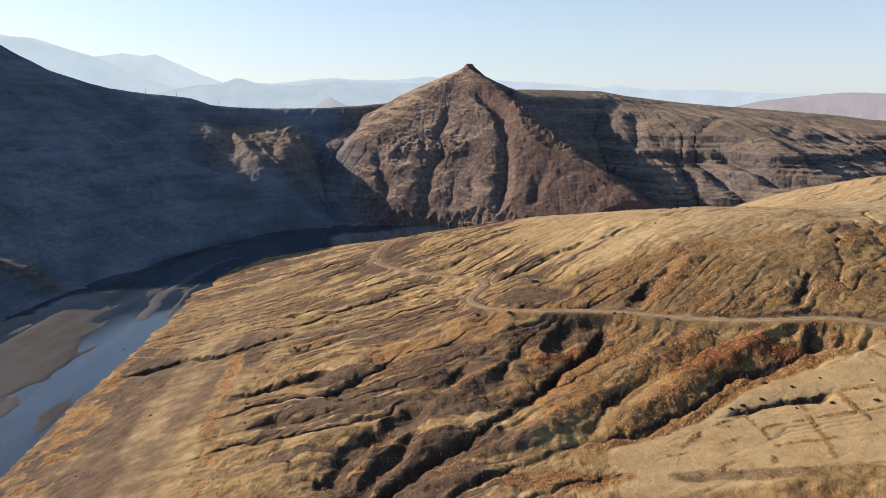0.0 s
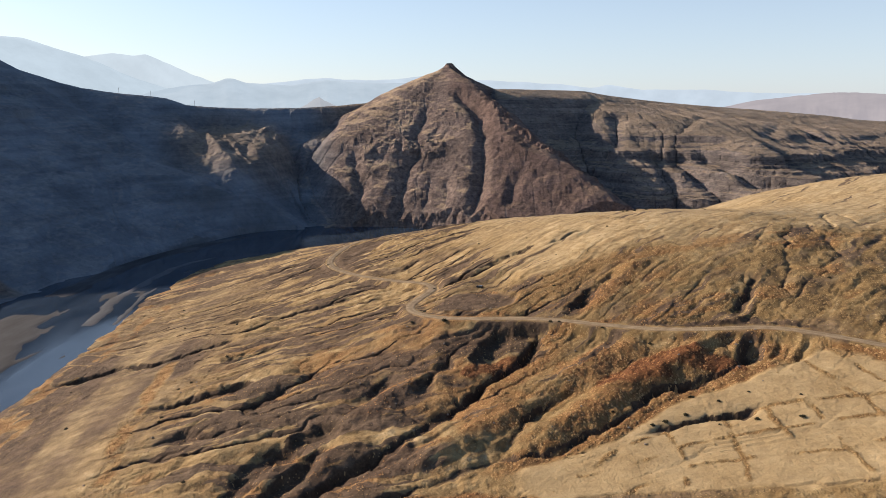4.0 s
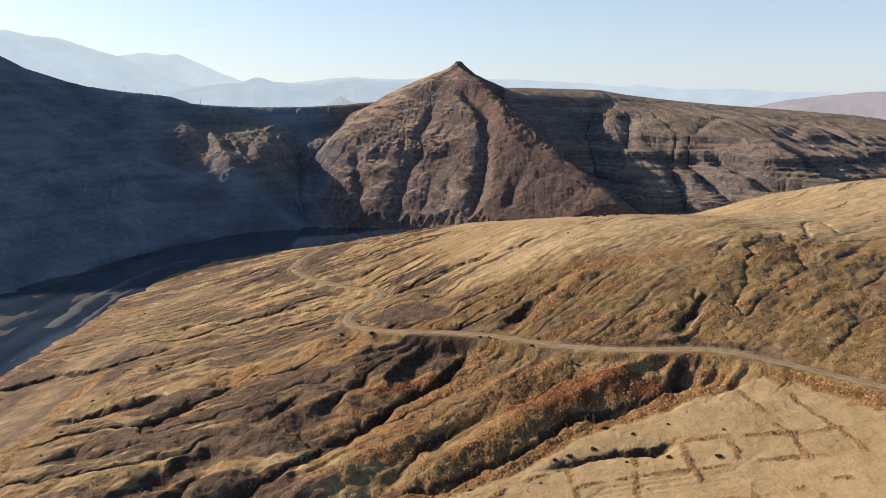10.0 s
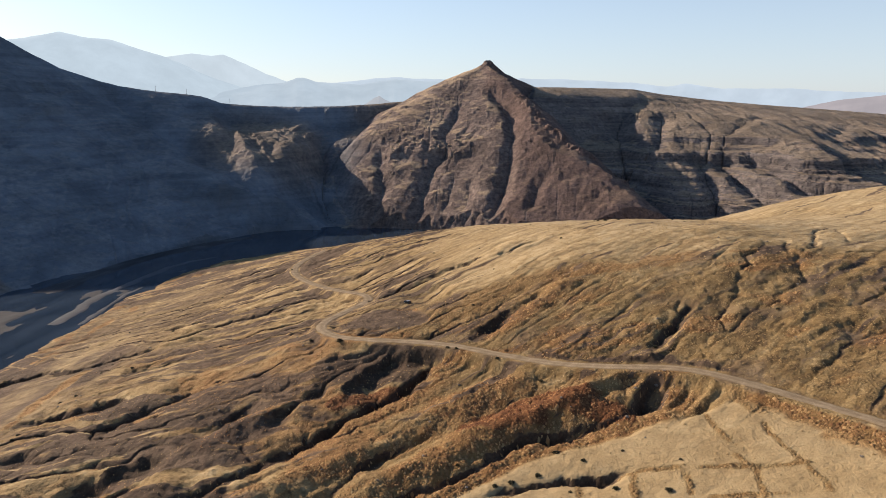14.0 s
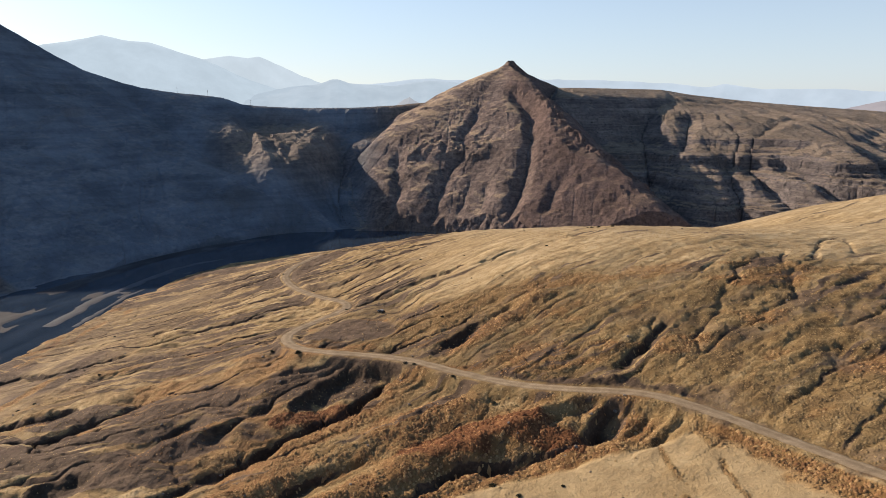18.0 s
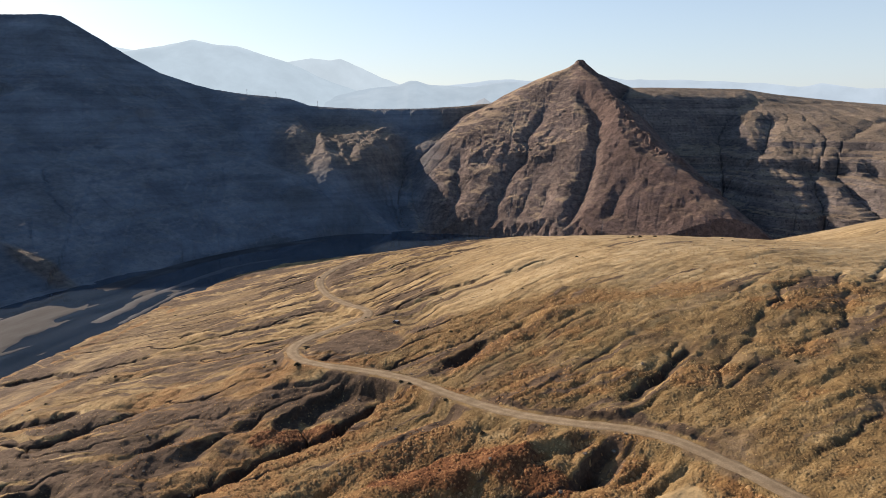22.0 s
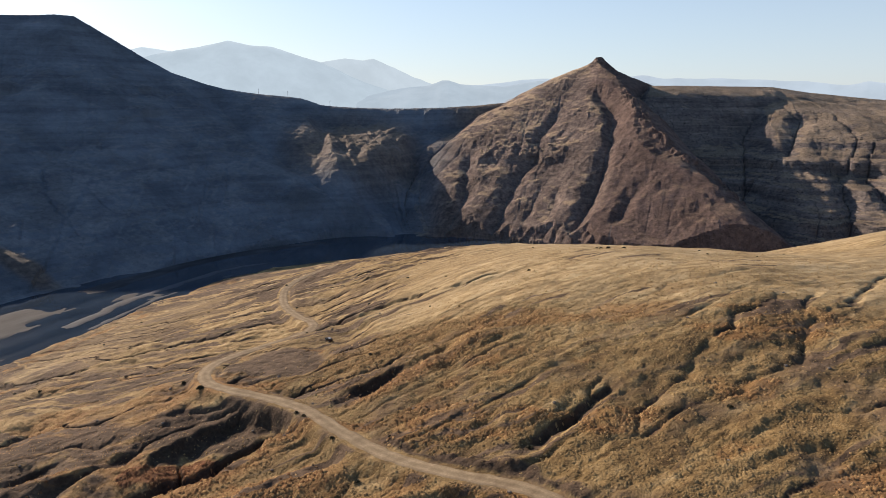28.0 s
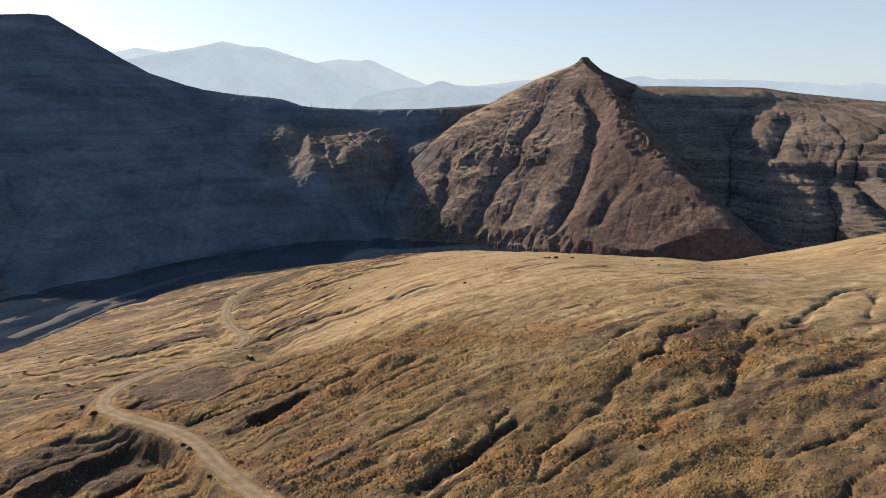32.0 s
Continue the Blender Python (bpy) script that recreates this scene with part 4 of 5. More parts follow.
# ---- meshes ----
def sheet(name, verts, faces, material, masks=None, keep_smooth=True):
    """A mesh from arrays of vertices and quads."""
    me = bpy.data.meshes.new(name)
    me.vertices.add(len(verts))
    me.vertices.foreach_set("co", np.ascontiguousarray(verts, np.float32).ravel())
    k = faces.shape[1]
    me.loops.add(faces.size)
    me.loops.foreach_set("vertex_index", np.ascontiguousarray(faces, np.int32).ravel())
    me.polygons.add(len(faces))
    me.polygons.foreach_set("loop_start", np.arange(0, faces.size, k, dtype=np.int32))
    me.polygons.foreach_set("loop_total", np.full(len(faces), k, np.int32))
    me.polygons.foreach_set("use_smooth", np.full(len(faces), keep_smooth))
    me.update(calc_edges=True)
    for key, values in (masks or {}).items():
        me.attributes.new(key, "FLOAT", "POINT").data.foreach_set("value", np.ascontiguousarray(values, np.float32).ravel())
    me.materials.append(material)
    return new(name, me)


def grid_faces(rows, cols):
    i = np.arange(rows * cols).reshape(rows, cols)
    return np.stack([i[:-1, :-1], i[:-1, 1:], i[1:, 1:], i[1:, :-1]], -1).reshape(-1, 4)


def spread(dense_from, dense_to, step, low, high, growth=1.06):
    """Coordinates that are even in the middle and widen towards both ends."""
    mid = list(np.arange(dense_from, dense_to, step))
    after, s = [], step
    while not after or after[-1] < high:
        s *= growth
        after.append((after[-1] if after else mid[-1]) + s)
    before, s = [], step
    while not before or before[-1] > low:
        s *= growth
        before.append((before[-1] if before else mid[0]) - s)
    return np.array(before[::-1] + mid + after)


STEP = 0.75
GX, GY = spread(-236, 400, STEP, -300, 1900), spread(200, 640, STEP, -900, 985)
_x, _y = np.meshgrid(GX, GY)
_z, _cover = hillside(_x, _y)
_in_x, _in_y = np.nonzero((GX > -236.1) & (GX < 400.1))[0], np.nonzero((GY > 199.9) & (GY < 640.1))[0]
_part = slice(_in_y[0], _in_y[-1] + 1), slice(_in_x[0], _in_x[-1] + 1)
_px, _py = _x[_part], _y[_part]
_rim = smooth(-236, -222, _px) * smooth(400, 370, _px) * smooth(200, 204, _py) * smooth(640, 600, _py)
_worn, _area = rain(_z[_part], STEP, _cover["soft"][_part])
_z[_part] += _rim * (_worn - _z[_part])
_cover["wash"] = np.zeros_like(_z)
_cover["wash"][_part] = _rim * smooth(1.0, 3.3, np.log10(_area)) * np.clip(_cover["soft"][_part] * 1.6, 0, 1)
for _ in range(2):
    _cover["wash"][1:-1, 1:-1] = 0.4 * _cover["wash"][1:-1, 1:-1] + 0.15 * (_cover["wash"][:-2, 1:-1] + _cover["wash"][2:, 1:-1] + _cover["wash"][1:-1, :-2] + _cover["wash"][1:-1, 2:])
# ribs get a paler grass tone, the troughs between more bare soil
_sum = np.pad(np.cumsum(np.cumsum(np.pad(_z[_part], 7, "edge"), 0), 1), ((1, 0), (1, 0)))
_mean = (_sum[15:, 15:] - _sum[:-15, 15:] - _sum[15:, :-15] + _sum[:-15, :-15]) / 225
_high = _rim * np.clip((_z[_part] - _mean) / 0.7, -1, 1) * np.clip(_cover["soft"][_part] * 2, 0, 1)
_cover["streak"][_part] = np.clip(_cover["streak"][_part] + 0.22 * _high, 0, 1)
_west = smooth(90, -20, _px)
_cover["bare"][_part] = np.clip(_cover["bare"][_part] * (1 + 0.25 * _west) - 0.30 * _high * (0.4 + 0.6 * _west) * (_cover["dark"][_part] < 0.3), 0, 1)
# steep banks are bare, the steepest of them in the darker soil
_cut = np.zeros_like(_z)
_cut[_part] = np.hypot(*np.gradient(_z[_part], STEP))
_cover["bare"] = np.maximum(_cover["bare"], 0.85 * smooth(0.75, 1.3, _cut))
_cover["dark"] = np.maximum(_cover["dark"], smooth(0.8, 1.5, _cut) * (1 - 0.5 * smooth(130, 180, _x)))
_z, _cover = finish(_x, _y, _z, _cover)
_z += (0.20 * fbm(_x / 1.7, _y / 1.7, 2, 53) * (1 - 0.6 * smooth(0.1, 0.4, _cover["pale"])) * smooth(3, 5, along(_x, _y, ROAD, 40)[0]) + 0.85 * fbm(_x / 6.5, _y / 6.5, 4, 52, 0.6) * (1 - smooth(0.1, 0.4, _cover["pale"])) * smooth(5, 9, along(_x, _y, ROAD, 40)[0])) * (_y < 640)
_cover["tuft_shade"] = smooth(20, 90, _x) * smooth(600, 380, _y + 0.15 * _x) * (1 - smooth(0.1, 0.4, _cover["pale"])) * (1 - smooth(0.3, 0.6, _cover["bare"]))
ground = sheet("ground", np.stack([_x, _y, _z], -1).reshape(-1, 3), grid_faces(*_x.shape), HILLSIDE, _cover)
GROUND_Z, GROUND_COVER = _z, _cover


def on_ground(x, y, values):
    """Values of the ground sheet at any places."""
    i, j = np.clip(np.searchsorted(GX, x) - 1, 0, len(GX) - 2), np.clip(np.searchsorted(GY, y) - 1, 0, len(GY) - 2)
    u, v = (x - GX[i]) / (GX[i + 1] - GX[i]), (y - GY[j]) / (GY[j + 1] - GY[j])
    return (values[j, i] * (1 - u) + values[j, i + 1] * u) * (1 - v) + (values[j + 1, i] * (1 - u) + values[j + 1, i + 1] * u) * v


tagged(ground, "dry golden grass hillside cut by eroded dark gullies", "hillside", kind="structure")

# the far side, on rings round the valley
_r = np.concatenate([np.arange(430, 560, 4.0), np.exp(np.arange(np.log(560), np.log(1800), 0.0024)), np.arange(1805, 2700, 18.0)])
_a = np.radians(np.concatenate([np.arange(-135, -54, 1.0), np.arange(-54, 40, 0.125), np.arange(40, 86, 1.0)]))
_aa, _rr = np.meshgrid(_a, _r)
_x, _y = 110 + _rr * np.sin(_aa), 60 + _rr * np.cos(_aa)
_z, _zone, _calm, _rough = far_side(_x, _y)
# the rings widen with the distance, so that all cells of this stretch are squares of one shape
_part = slice(33, len(_r) - 50), slice(81, 81 + 752)
_cell = 0.00229 * _rr[_part]
_soft = _rough[_part] * np.clip(0.75 + 0.8 * fbm(_x[_part] / 110, _y[_part] / 110, 3, 153), 0.15, 1.4) * np.array([0.30, 0.16, 0.8])[_zone[_part]] * (1 - 0.85 * (_zone[_part] == 0) * smooth(-450, -400, _x[_part]))
_worn, _area = rain(_z[_part], _cell, _soft, 8, 0.030, 6.0, 60000, 16, 0.16)
_edge = smooth(0, 12, np.arange(752)) * smooth(751, 739, np.arange(752))
_z[_part] += _edge * (_worn - _z[_part])
_gully = np.zeros_like(_z)
_gully[_part] = _edge * smooth(2.2, 4.2, np.log10(_area)) * _calm[_part] * (_zone[_part] > 0)
_z = far_detail(_x, _y, _z, _zone, _calm, _rough)
_dy, _dx = np.gradient(_z, axis=0) / np.gradient(_rr, axis=0), np.gradient(_z, axis=1) / (_rr * np.gradient(_aa, axis=1))
_gentle = smooth(0.75, 0.25, np.hypot(_dx, _dy))
_scree = (_zone == 1) * smooth(-15, 25, _x - np.interp(_y, (1000, 1125, 1163, 1285, 1380), (76, 101, 110, 62, 50)) + 22 * fbm(_x / 30, _y / 60, 4, 159))  # red-brown stones east of the great chute
_blue_shade = smooth(-125, -215, _x + 25 * fbm(_x / 40, _y / 40, 4, 157) + 0.3 * (_z + 80)) * (1 - 0.9 * smooth(1.3, 0.6, np.hypot((_x + 300) / 105, (_y - 1195) / 135))) * (1 - 0.9 * smooth(1.3, 0.6, np.hypot((_x + 400) / 40, (_y - 650) / 14)))  # bluish shade put into the western slopes' colour, but not on the sunlit spurs
_faces = grid_faces(*_x.shape)
_of = _zone.reshape(-1)[_faces[:, 0]]
_verts, _gent = np.stack([_x, _y, _z], -1).reshape(-1, 3), _gentle.reshape(-1)
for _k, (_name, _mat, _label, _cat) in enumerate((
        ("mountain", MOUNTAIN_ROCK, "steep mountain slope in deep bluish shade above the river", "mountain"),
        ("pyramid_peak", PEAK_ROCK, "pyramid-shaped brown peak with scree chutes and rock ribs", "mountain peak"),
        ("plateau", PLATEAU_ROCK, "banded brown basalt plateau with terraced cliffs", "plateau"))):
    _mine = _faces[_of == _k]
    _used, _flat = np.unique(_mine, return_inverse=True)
    _ob = sheet(_name, _verts[_used], _flat.reshape(-1, 4)[:, ::-1], _mat, {"gentle": _gent[_used], "gully": _gully.reshape(-1)[_used], "blue_shade": _blue_shade.reshape(-1)[_used], "scree": _scree.reshape(-1)[_used]}, False)
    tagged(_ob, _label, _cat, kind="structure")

# plain that carries the far ranges
_n = 64
_t = np.linspace(0, 2 * np.pi, _n, endpoint=False)
_verts = np.array([(110 + 4900 * math.sin(t), 60 + 4900 * math.cos(t), -186.0) for t in _t] + [(110, 60, -186.0)])
_faces = np.array([((i + 1) % _n, i, _n) for i in range(_n)])
plain = tagged(sheet("plain", _verts, _faces, PLATEAU_ROCK, {"gentle": np.ones(_n + 1), "gully": np.zeros(_n + 1), "blue_shade": np.zeros(_n + 1), "scree": np.zeros(_n + 1)}), "dry open land that reaches the far ranges", "plain", kind="structure")

# ---- river ----
NEAR_BANK = curve_through([(-215, -200), (-190, 100), (-196, 250), (-200, 294), (-206, 344), (-214, 422), (-216, 485), (-214, 563), (-226, 650), (-226, 705), (-220, 760), (-195, 805),
                           (-159, 859), (-107, 904), (-40, 930), (50, 925), (160, 890), (300, 905), (480, 940), (700, 880), (1000, 820), (1500, 770)], 20)


def even(line, count):
    s = np.concatenate([[0], np.cumsum(np.hypot(*np.diff(line[:, :2], axis=0).T))])
    t = np.linspace(0, s[-1], count)
    return np.stack([np.interp(t, s, line[:, 0]), np.interp(t, s, line[:, 1])], -1)


_mid = even(NEAR_BANK, 700)
_d = np.hypot(*(_mid[:, None, :] - FAR_BANK[None, :, :2]).transpose(2, 0, 1))
_opp = FAR_BANK[np.argmin(_d, 1), :2]
for _ in range(40):
    _opp[1:-1] = 0.5 * _opp[1:-1] + 0.25 * (_opp[:-2] + _opp[2:])
_w = np.linspace(-0.25, 1.25, 90)
_p = _mid[:, None, :] * (1 - _w[None, :, None]) + _opp[:, None, :] * _w[None, :, None]
_s = np.repeat(np.linspace(0, 1, 700)[:, None], 90, 1) * 100
_ww = np.repeat(_w[None, :], 700, 0)
_px, _py = _p[..., 0], _p[..., 1]
_wob = 0.10 * fbm(_s / 3.0, _ww * 3, 4, 201) + 0.03 * fbm(_s * 1.6, _ww * 9, 3, 203)
_v = _ww + _wob
_low = np.interp(_py, (200, 420, 480, 555, 640), (0.40, 0.37, 0.43, 0.60, 0.64))  # where the broad bar begins
_broad = smooth(_low - 0.015, _low + 0.03, _v) * smooth(0.97, 0.90, _ww) * smooth(610, 570, _py)
_slim = (smooth(0.26, 0.29, _v) * smooth(0.38, 0.35, _v) + 0.8 * smooth(0.10, 0.12, _v) * smooth(0.17, 0.15, _v) * smooth(0.0, 0.2, fbm(_s / 2.5, _ww * 0, 3, 209))) * smooth(545, 575, _py) * smooth(860, 780, _py)
_shore = smooth(0.80, 0.86, _v) * smooth(620, 680, _py) * smooth(-215, -250, _px)
_isles = smooth(0.15, 0.32, fbm(_s / 1.6, _ww * 8, 4, 205) - 0.25 * np.abs(_ww - 0.2)) * smooth(0.02, 0.08, _ww) * smooth(740, 640, _py)
_z = WATER - 0.55 + 1.15 * np.maximum(np.maximum(_broad, _slim), np.maximum(_shore, 0.62 * _isles)) + 0.12 * fbm(_s * 2, _ww * 20, 3, 207)
_z = np.where((_ww < 0) | (_ww > 1), np.minimum(_z, WATER - 0.3), _z)
riverbed = tagged(sheet("riverbed", np.stack([_px, _py, _z], -1).reshape(-1, 3), grid_faces(700, 90)[:, ::-1], SAND, {"height": _z - WATER, "silt": np.clip(_slim, 0, 1) + 0.5 * _shore * smooth(0, 0.3, fbm(_s * 1.2, _ww * 12, 3, 211))}), "wet grey sand and gravel bars in the river", "river bed", kind="structure")
_w2 = np.linspace(-0.2, 1.2, 8)
_p2 = _mid[::7, None, :] * (1 - _w2[None, :, None]) + _opp[::7, None, :] * _w2[None, :, None]
river = sheet("water", np.concatenate([_p2, np.full((*_p2.shape[:2], 1), WATER)], -1).reshape(-1, 3), grid_faces(*_p2.shape[:2])[:, ::-1], WATER_SURFACE)
tagged(river, "shallow braided blue-grey river between sand bars", "river", kind="structure")

# ---- road ----
_line = even(np.column_stack([ROAD[:, 0], ROAD[:, 1]]), 700)
_s = np.interp(np.linspace(0, 1, 700), np.concatenate([[0], np.cumsum(np.hypot(*np.diff(ROAD[:, :2], axis=0).T))]) / np.sum(np.hypot(*np.diff(ROAD[:, :2], axis=0).T)), ROAD_Z)
_g = np.gradient(_line, axis=0)
_nrm = np.stack([-_g[:, 1], _g[:, 0]], -1) / np.hypot(_g[:, 0], _g[:, 1])[:, None]
_off = np.array([-3.2, -2.5, -1.4, 0.0, 1.4, 2.5, 3.2])
_lift = np.array([-0.35, 0.10, 0.13, 0.20, 0.13, 0.10, -0.35])
_wob = 0.35 * grain(np.arange(700) / 3.0, np.zeros(700), 301), 0.35 * grain(np.arange(700) / 3.0, np.zeros(700), 303)
_offs = np.repeat(_off[None, :], 700, 0)
_offs[:, :2] += _wob[0][:, None]
_offs[:, -2:] += _wob[1][:, None]
_p = _line[:, None, :] + _offs[..., None] * _nrm[:, None, :]
_z = _s[:, None] + _lift[None, :] + 0.04 * fbm(_p[..., 0] / 2, _p[..., 1] / 2, 2, 305)
road = sheet("road", np.concatenate([_p, _z[..., None]], -1).reshape(-1, 3), grid_faces(700, 7)[:, ::-1], GRAVEL, {"across": np.repeat(((_off + 3.2) / 6.4)[None, :], 700, 0)})
tagged(road, "narrow pale gravel road winding across the slope", "road", kind="structure")

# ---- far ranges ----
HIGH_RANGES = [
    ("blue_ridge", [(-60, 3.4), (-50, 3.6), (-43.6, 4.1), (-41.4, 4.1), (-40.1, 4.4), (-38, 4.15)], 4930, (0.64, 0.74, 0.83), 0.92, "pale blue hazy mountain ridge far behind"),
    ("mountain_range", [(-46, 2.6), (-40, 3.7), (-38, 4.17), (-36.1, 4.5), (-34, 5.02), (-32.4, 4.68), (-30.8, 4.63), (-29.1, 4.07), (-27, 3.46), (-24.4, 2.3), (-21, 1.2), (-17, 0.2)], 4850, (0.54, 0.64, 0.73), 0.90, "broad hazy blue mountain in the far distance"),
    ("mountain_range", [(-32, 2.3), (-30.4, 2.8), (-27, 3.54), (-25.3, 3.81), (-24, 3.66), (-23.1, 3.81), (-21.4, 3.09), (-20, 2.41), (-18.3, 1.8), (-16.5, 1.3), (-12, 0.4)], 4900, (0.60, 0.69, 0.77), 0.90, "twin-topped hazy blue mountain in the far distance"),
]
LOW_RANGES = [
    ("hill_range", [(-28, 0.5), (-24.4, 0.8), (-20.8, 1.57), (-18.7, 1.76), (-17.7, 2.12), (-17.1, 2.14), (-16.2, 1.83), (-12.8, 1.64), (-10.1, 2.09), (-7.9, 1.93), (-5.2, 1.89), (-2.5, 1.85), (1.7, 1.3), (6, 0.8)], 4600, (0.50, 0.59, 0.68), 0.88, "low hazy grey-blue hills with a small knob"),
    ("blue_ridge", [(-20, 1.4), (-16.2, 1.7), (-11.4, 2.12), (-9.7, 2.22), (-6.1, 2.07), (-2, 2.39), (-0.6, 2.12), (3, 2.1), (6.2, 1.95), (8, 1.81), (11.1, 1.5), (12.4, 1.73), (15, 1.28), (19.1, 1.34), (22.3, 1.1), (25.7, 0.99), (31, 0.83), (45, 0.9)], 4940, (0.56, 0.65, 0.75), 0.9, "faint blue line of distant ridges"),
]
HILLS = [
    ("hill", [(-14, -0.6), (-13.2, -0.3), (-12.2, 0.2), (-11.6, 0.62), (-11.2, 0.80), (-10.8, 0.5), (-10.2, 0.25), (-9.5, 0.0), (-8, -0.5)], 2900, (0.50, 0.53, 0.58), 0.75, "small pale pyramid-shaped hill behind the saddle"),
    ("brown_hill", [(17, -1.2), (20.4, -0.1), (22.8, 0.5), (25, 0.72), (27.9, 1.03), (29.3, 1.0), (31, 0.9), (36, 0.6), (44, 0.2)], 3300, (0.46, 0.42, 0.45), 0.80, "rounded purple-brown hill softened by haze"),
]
RANGES = HIGH_RANGES + LOW_RANGES + HILLS
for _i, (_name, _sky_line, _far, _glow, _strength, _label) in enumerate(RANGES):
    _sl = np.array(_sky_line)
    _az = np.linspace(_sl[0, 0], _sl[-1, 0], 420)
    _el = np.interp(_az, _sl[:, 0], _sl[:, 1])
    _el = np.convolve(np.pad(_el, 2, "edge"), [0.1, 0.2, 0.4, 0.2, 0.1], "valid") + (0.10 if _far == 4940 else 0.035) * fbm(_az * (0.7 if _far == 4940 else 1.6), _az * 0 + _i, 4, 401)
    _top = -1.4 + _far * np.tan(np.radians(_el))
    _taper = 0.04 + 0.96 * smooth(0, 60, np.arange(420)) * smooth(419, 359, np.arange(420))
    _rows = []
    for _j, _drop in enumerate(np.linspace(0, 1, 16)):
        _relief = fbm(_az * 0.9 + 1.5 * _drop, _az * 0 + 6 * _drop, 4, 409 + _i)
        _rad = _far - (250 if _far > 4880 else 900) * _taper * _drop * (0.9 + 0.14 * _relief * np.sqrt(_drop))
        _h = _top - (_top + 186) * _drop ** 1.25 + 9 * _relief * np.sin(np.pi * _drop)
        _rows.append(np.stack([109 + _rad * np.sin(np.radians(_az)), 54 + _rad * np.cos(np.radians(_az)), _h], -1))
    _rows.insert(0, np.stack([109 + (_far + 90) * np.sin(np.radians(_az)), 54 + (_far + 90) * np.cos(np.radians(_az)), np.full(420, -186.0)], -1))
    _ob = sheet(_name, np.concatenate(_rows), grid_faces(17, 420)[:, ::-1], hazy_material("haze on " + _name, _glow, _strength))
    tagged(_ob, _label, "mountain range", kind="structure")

# ---- grass tussocks ----
def tussocks(count):
    """Clumps of dry grass over the part of the hillside that lies nearest."""
    rng = np.random.default_rng(7)
    x, y = rng.uniform(-215, 400, int(2.4 * count)), rng.uniform(205, 560, int(2.4 * count))
    bare, rust, pale, wash, streak = (on_ground(x, y, GROUND_COVER[k]) for k in ("bare", "rust", "pale", "wash", "streak"))
    clump = fbm(x / 3.5, y / 3.5, 3, 501)
    road_d = along(x, y, ROAD, 40)[0]
    keep = (rng.uniform(0, 1, x.size) < np.clip(0.6 + 0.8 * clump, 0.1, 1) * (1 - 0.85 * smooth(0.3, 0.65, np.maximum(bare, 0.7 * wash))) * (1 - (0.97 - 0.4 * smooth(345, 385, y)) * smooth(0.1, 0.4, pale)) * (0.55 + 0.45 * smooth(0.2, 0.5, rust)) * smooth(600, 360, y + 0.15 * x) * (1 - 0.6 * smooth(90, 20, x) * smooth(330, 350, y))) & (road_d > 3.8)
    z = on_ground(x, y, GROUND_Z)
    pick = np.nonzero(keep & (z > WATER + 0.6))[0][:count]
    x, y, z, rust, streak = x[pick], y[pick], z[pick], rust[pick], streak[pick]
    n = x.size
    size = (0.22 + 0.34 * rng.uniform(0, 1, n) ** 2) * (1 + 0.45 * rust) * (1 - 0.25 * smooth(90, 20, x))
    tall = size * rng.uniform(0.5, 1.0, n)
    spin = rng.uniform(0, 2 * np.pi, n)
    verts = np.zeros((n, 5, 3))
    for k in range(4):
        a = spin + k * np.pi / 2 + rng.uniform(-0.4, 0.4, n)
        rad = size * rng.uniform(0.8, 1.2, n)
        bx, by = x + rad * np.cos(a), y + rad * np.sin(a)
        verts[:, k] = np.stack([bx, by, on_ground(bx, by, GROUND_Z) - 0.05], -1)
    verts[:, 4] = np.stack([x + rng.normal(0, 0.2, n) * size, y + rng.normal(0, 0.2, n) * size, z + tall], -1)
    base = np.arange(n)[:, None, None] * 5
    faces = (base + np.array([(0, 1, 4), (1, 2, 4), (2, 3, 4), (3, 0, 4)])[None]).reshape(-1, 3)
    m = Nodes("tussock grass")
    isle = m.add("ShaderNodeNewGeometry").outputs["Random Per Island"]
    tone = m.math("ADD", m.math("MULTIPLY", isle, 0.45), m.math("MULTIPLY", m.mask("streak"), 0.55))
    straw = m.ramp(tone, (0.15, (0.225, 0.155, 0.080)), (0.4, (0.275, 0.194, 0.101)), (0.65, (0.335, 0.245, 0.131)), (0.9, (0.425, 0.325, 0.187)))
    red = m.ramp(isle, (0.0, (0.165, 0.082, 0.042)), (0.5, (0.290, 0.160, 0.078)), (1.0, (0.450, 0.296, 0.148)))
    colour = m.mix(m.ramp(m.mask("rust"), (0.3, 0.0), (0.8, 0.9)), straw, red)
    colour = m.mix(m.ramp(m.mask("rust"), (0.84, 0.0), (0.98, 0.85)), colour, m.ramp(isle, (0.0, (0.105, 0.044, 0.026)), (0.6, (0.210, 0.092, 0.045)), (1.0, (0.350, 0.190, 0.092))))
    colour = m.mix(1.0, colour, (0.985, 0.968, 0.895), "MULTIPLY")
    m.done(colour, 0.95, None, 0.1)
    through_light = m.add("ShaderNodeBsdfTranslucent", Color=colour)  # dry blades let the low sun through
    both = m.add("ShaderNodeMixShader")
    both.inputs[0].default_value = 0.22
    m.put(both.inputs[1], m.bsdf.outputs[0]), m.put(both.inputs[2], through_light.outputs[0])
    m.put(m.tree.nodes["Material Output"].inputs["Surface"], both.outputs[0])
    ob = sheet("grass_tussock", verts.reshape(-1, 3), faces, m.mat, {"rust": np.repeat(rust, 5), "streak": np.repeat(streak, 5)})
    return tagged(ob, "tufts of dry straw-coloured and rusty grass on the slope", "grass", kind="stuff")


def ground_at(x, y):
    return float(on_ground(np.array([float(x)]), np.array([float(y)]), GROUND_Z)[0])


